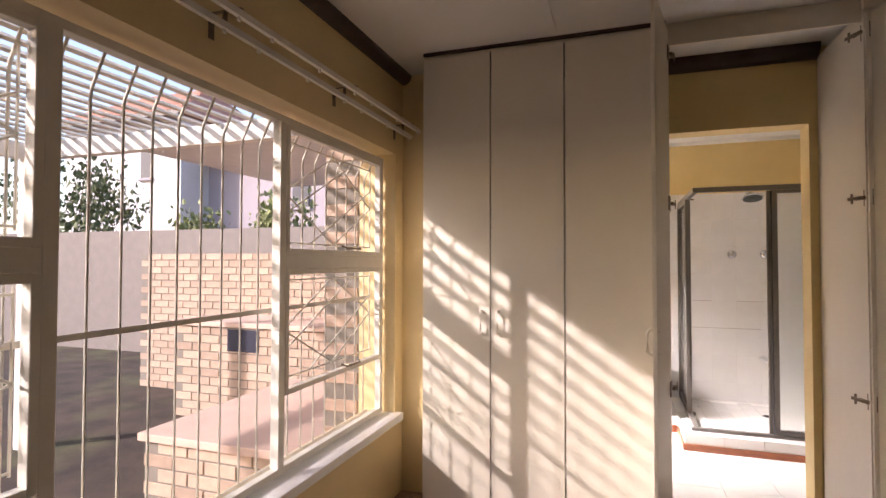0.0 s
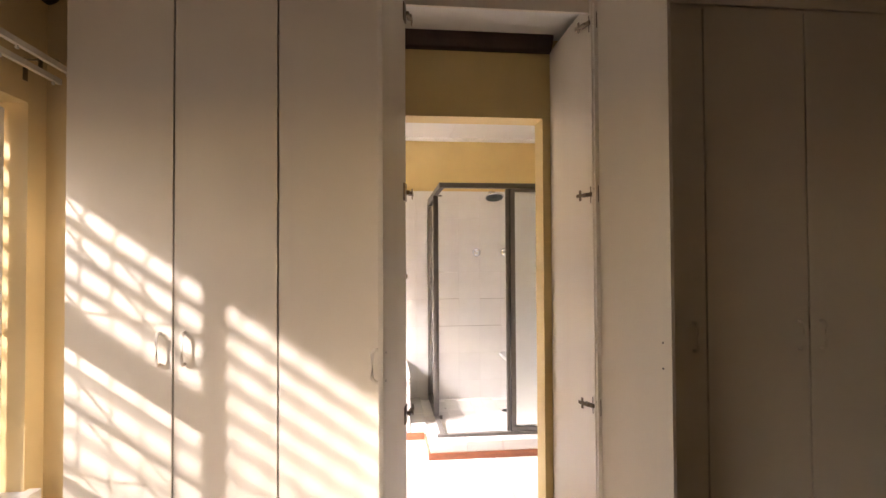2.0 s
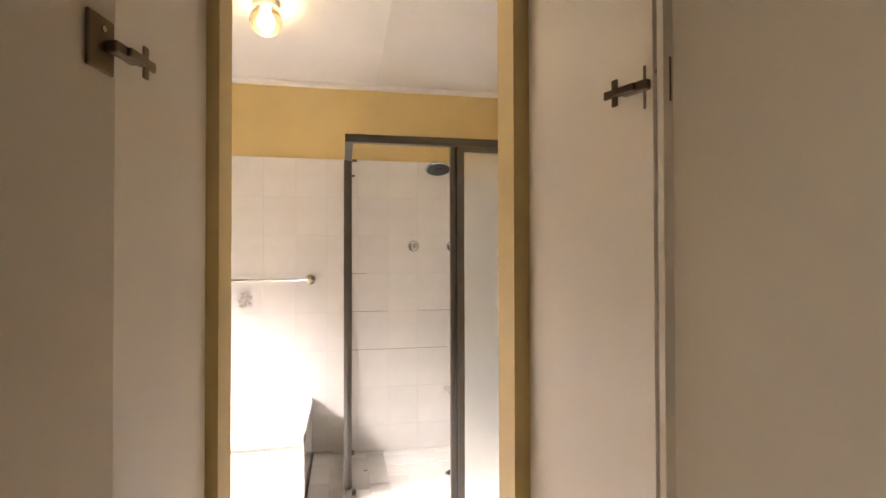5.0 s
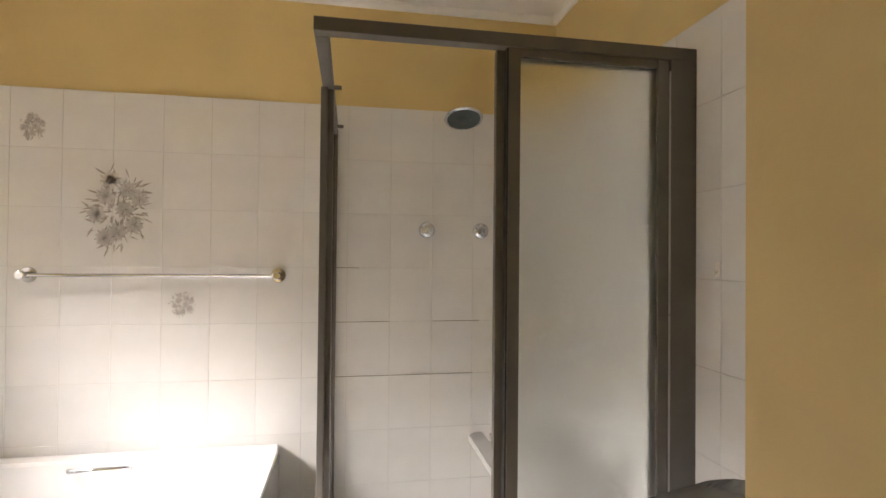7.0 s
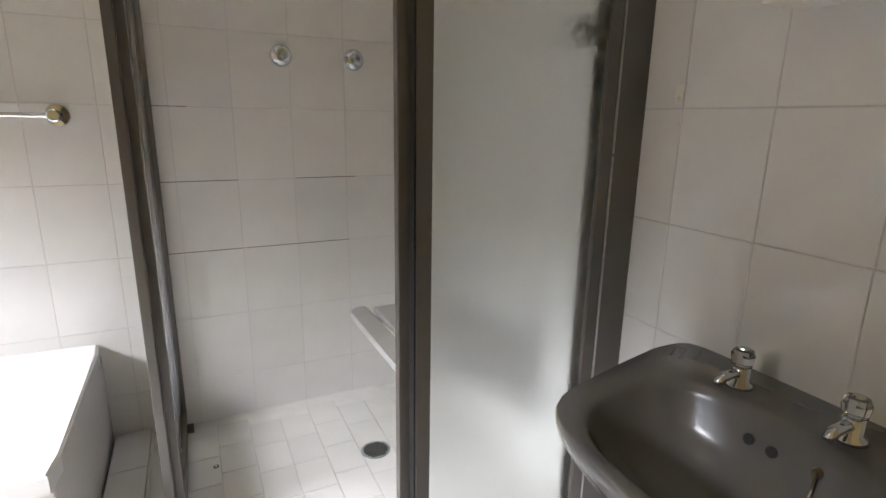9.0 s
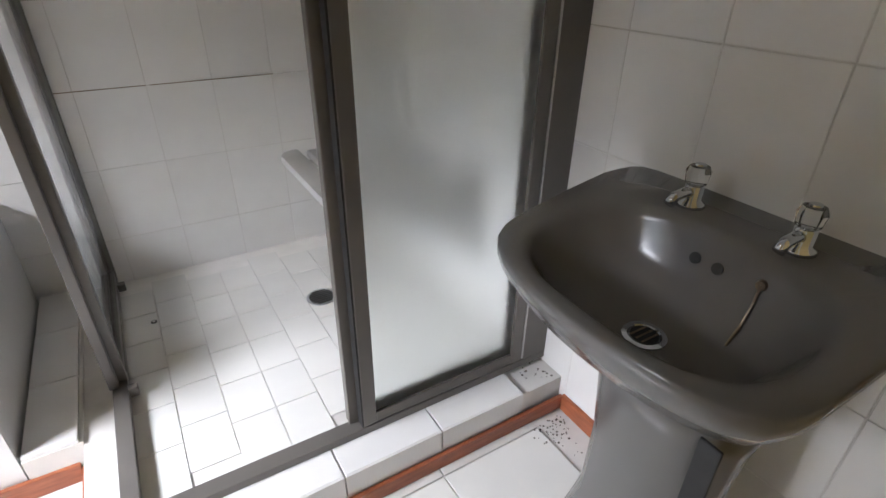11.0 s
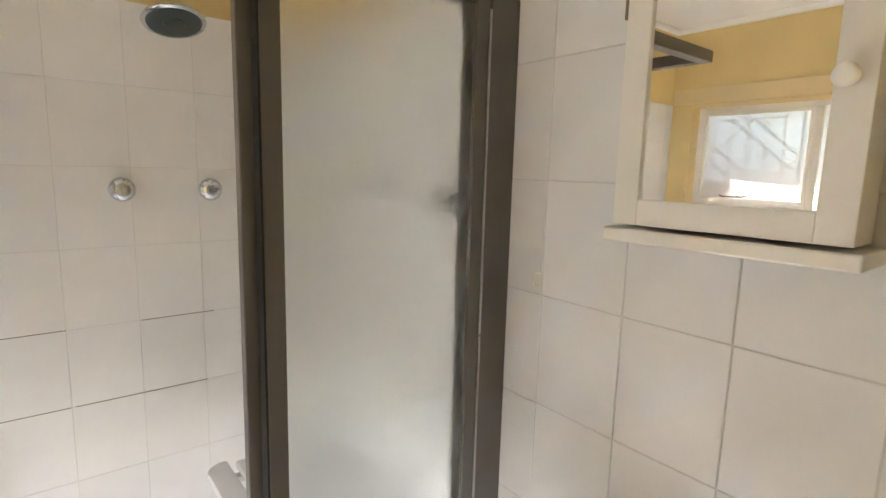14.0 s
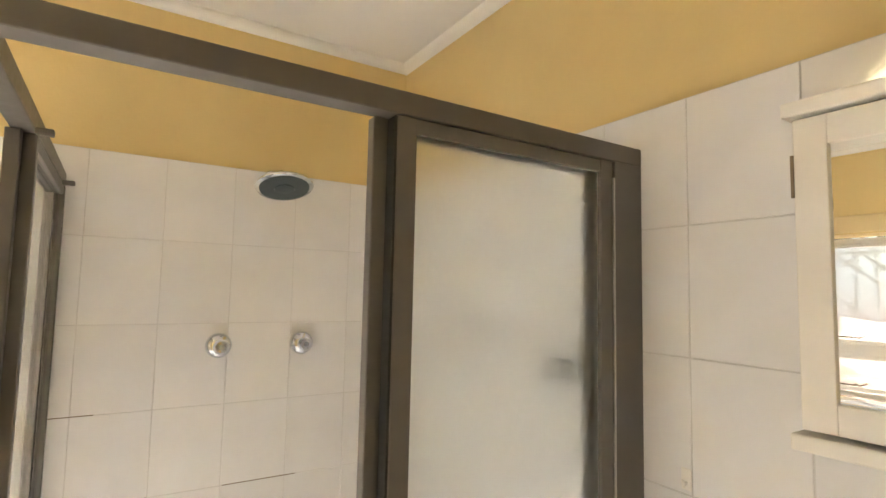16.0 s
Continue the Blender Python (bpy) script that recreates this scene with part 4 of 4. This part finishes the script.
def leaf_mesh(name, material, size):
    bm = bmesh.new()
    v = [bm.verts.new(c) for c in ((0, 0, 0), (size * 0.35, size * 0.25, size * 0.06), (size, 0, 0), (size * 0.35, -size * 0.25, size * 0.06))]
    bm.faces.new(v)
    me = bpy.data.meshes.new(name)
    bm.to_mesh(me)
    bm.free()
    me.materials.append(material)
    return me


def bush(name, label, at, rx, ry, rz, leaves, seed, material, size, trunk=True):
    b = thing(name, label, "bush" if not trunk else "tree", at)
    rnd = random.Random(seed)
    tips = []
    bm = bmesh.new()
    for i in range(14):
        a = rnd.uniform(0, 6.28)
        r = rnd.uniform(0.2, 0.95)
        tip = Vector((math.cos(a) * rx * r, math.sin(a) * ry * r, rz * rnd.uniform(0.5, 1.9)))
        add_rod(bm, (0, 0, 0), tip * 0.5 + Vector((0, 0, 0.1)), 0.03, 0.018, 5)
        add_rod(bm, tip * 0.5 + Vector((0, 0, 0.1)), tip, 0.018, 0.005, 5)
        tips.append(tip)
    part("trunk", bm, M_BARK, b)
    vs, fs = [], []
    for i in range(leaves):
        t = rnd.choice(tips)
        p = t + Vector((rnd.gauss(0, rx * 0.22), rnd.gauss(0, ry * 0.22), rnd.gauss(0, rz * 0.22)))
        q = Euler((rnd.uniform(0, 6.3), rnd.uniform(0, 6.3), rnd.uniform(0, 6.3))).to_matrix()
        s = size * rnd.uniform(0.6, 1.3)
        k = len(vs)
        for c in ((0, 0, 0), (s * 0.4, s * 0.28, s * 0.08), (s, 0, 0), (s * 0.4, -s * 0.28, s * 0.08)):
            vs.append(tuple(p + q @ Vector(c)))
        fs.append((k, k + 1, k + 2, k + 3))
    me = bpy.data.meshes.new("crown")
    me.from_pydata(vs, [], fs)
    me.materials.append(material)
    c = new("crown", me)
    c.parent = b
    return b


bush("tree", "leafy dark green garden tree behind the wall", (-11.6, 9.6, 0.2), 1.3, 1.3, 1.6, 2500, 5, M_LEAF, 0.16)
bush("shrub", "pale green shrub growing over the boundary wall", (-5.0, 8.55, 0.7), 0.6, 0.25, 0.8, 1500, 6, M_LEAF2, 0.13, False)
bush("shrub", "pale green shrub growing over the boundary wall", (-6.7, 8.55, 0.7), 0.75, 0.25, 0.72, 1500, 7, M_LEAF2, 0.13, False)
bush("shrub", "low weedy plant on the garden soil", (-2.4, 2.6, -0.25), 0.25, 0.25, 0.12, 500, 8, M_LEAF2, 0.05, False)

# grit swept into the corner by the basin
rnd = random.Random(12)
bm = bmesh.new()
for k in range(80):
    on_step = k % 4 == 0
    x = XR - 0.04 - abs(rnd.gauss(0, 0.05))
    y, z = (PY0 + rnd.uniform(0.01, 0.09), PZ + 0.0005) if on_step else (PY0 - 0.03 - abs(rnd.gauss(0, 0.05)), 0.0005)
    r = rnd.uniform(0.0008, 0.0024)
    add_box(bm, x - r, x + r, y - r, y + r, z, z + r)
tagged(finish(bm, "grit", M_EARTH), "dark grit scattered on white floor tiles", "dirt", kind="stuff")

# dark open joints in the shower wall
for x0, x1, z in ((1.310, 1.690, 0.7545), (1.06, 1.30, 0.999), (1.06, 1.16, 1.243), (1.50, 1.72, 0.999), (1.05, 1.30, 0.7545)):
    part("open_joint", box(x0, x1, YB - 0.0126, YB - 0.0118, z - 0.0012, z + 0.0012), M_HINGE, backs["tiling_north"])
# ---- tiles, piece by piece ----
tile = piece_mesh("tile", TW - 0.0016, 0.006, TH - 0.0016, M_TILE, 0.0008)
places = []
for r in range(9):
    z = TOP - TH * (r + 0.5)
    if z - TH / 2 < -0.08:
        continue
    for i in range(-4, 10):
        x = 0.142 + TW * (i + 0.5)
        if XW + 0.1 < x < XR - 0.08 and z > 0.06:
            places.append((x, YB - 0.009, z))
pieces("tile", tile, places, backs["tiling_north"])
tile_e = piece_mesh("tile", 0.006, 0.1925, TH - 0.002, M_TILE, 0.001)
places = []
for r in range(8):
    z = TOP - TH * (r + 0.5)
    for i in range(-4, 6):
        y = 4.904 + 0.1945 * (i + 0.5)
        if YD1 + 0.09 < y < YB - 0.09 and z > 0.06:
            places.append((XR - 0.009, y, z))
pieces("tile", tile_e, places, backs["tiling_east"])
places = []
for r in range(4):
    for i in range(10):
        y = YD1 + 0.1 + TW * i
        if y < YB - 0.1:
            places.append((XW + 0.009, y, BZ0 - 0.01 - TH * (r + 0.5)))
pieces("tile", tile_e, places, backs["tiling_west"])
ft = piece_mesh("tile", 0.297, 0.297, 0.006, M_FLOORT, 0.0012)
pieces("tile", ft, [(0.03 + 0.3 * i, 4.33 + 0.3 * j, -0.003) for i in range(-2, 7) for j in range(0, 5) if 0.03 + 0.3 * i < XR - 0.1], bath_floor)
sf = piece_mesh("tile", 0.107, 0.147, 0.006, M_FLOORT, 0.001)
places = []
for i in range(9):
    for j in range(7):
        x, y = 1.10 + 0.109 * i, 5.33 + 0.149 * j + (0.05 if i % 3 == 1 else 0.0)
        if x < XR - 0.06 and y < YB - 0.07 and math.hypot(x - 1.64, y - 5.815) > 0.02:
            places.append((x, y, PZ - 0.0125))
pieces("tile", sf, places, plinth)
pf = piece_mesh("tile", 0.247, 0.010, 0.069, M_TILE, 0.0015)
pieces("tile", pf, [(PX0 + 0.125 + 0.25 * i, PY0 + 0.004, PZ - 0.036) for i in range(4)], plinth)
pt = piece_mesh("tile", 0.247, 0.10, 0.012, M_TILE, 0.002)
pieces("tile", pt, [(PX0 + 0.125 + 0.25 * i, PY0 + 0.052, PZ - 0.006) for i in range(4)], plinth)
pl = piece_mesh("tile", 0.11, 0.246, 0.012, M_TILE, 0.0015)
pieces("tile", pl, [(0.8885, 5.647 + 0.248 * i, PZ - 0.0005) for i in range(3)], plinth)
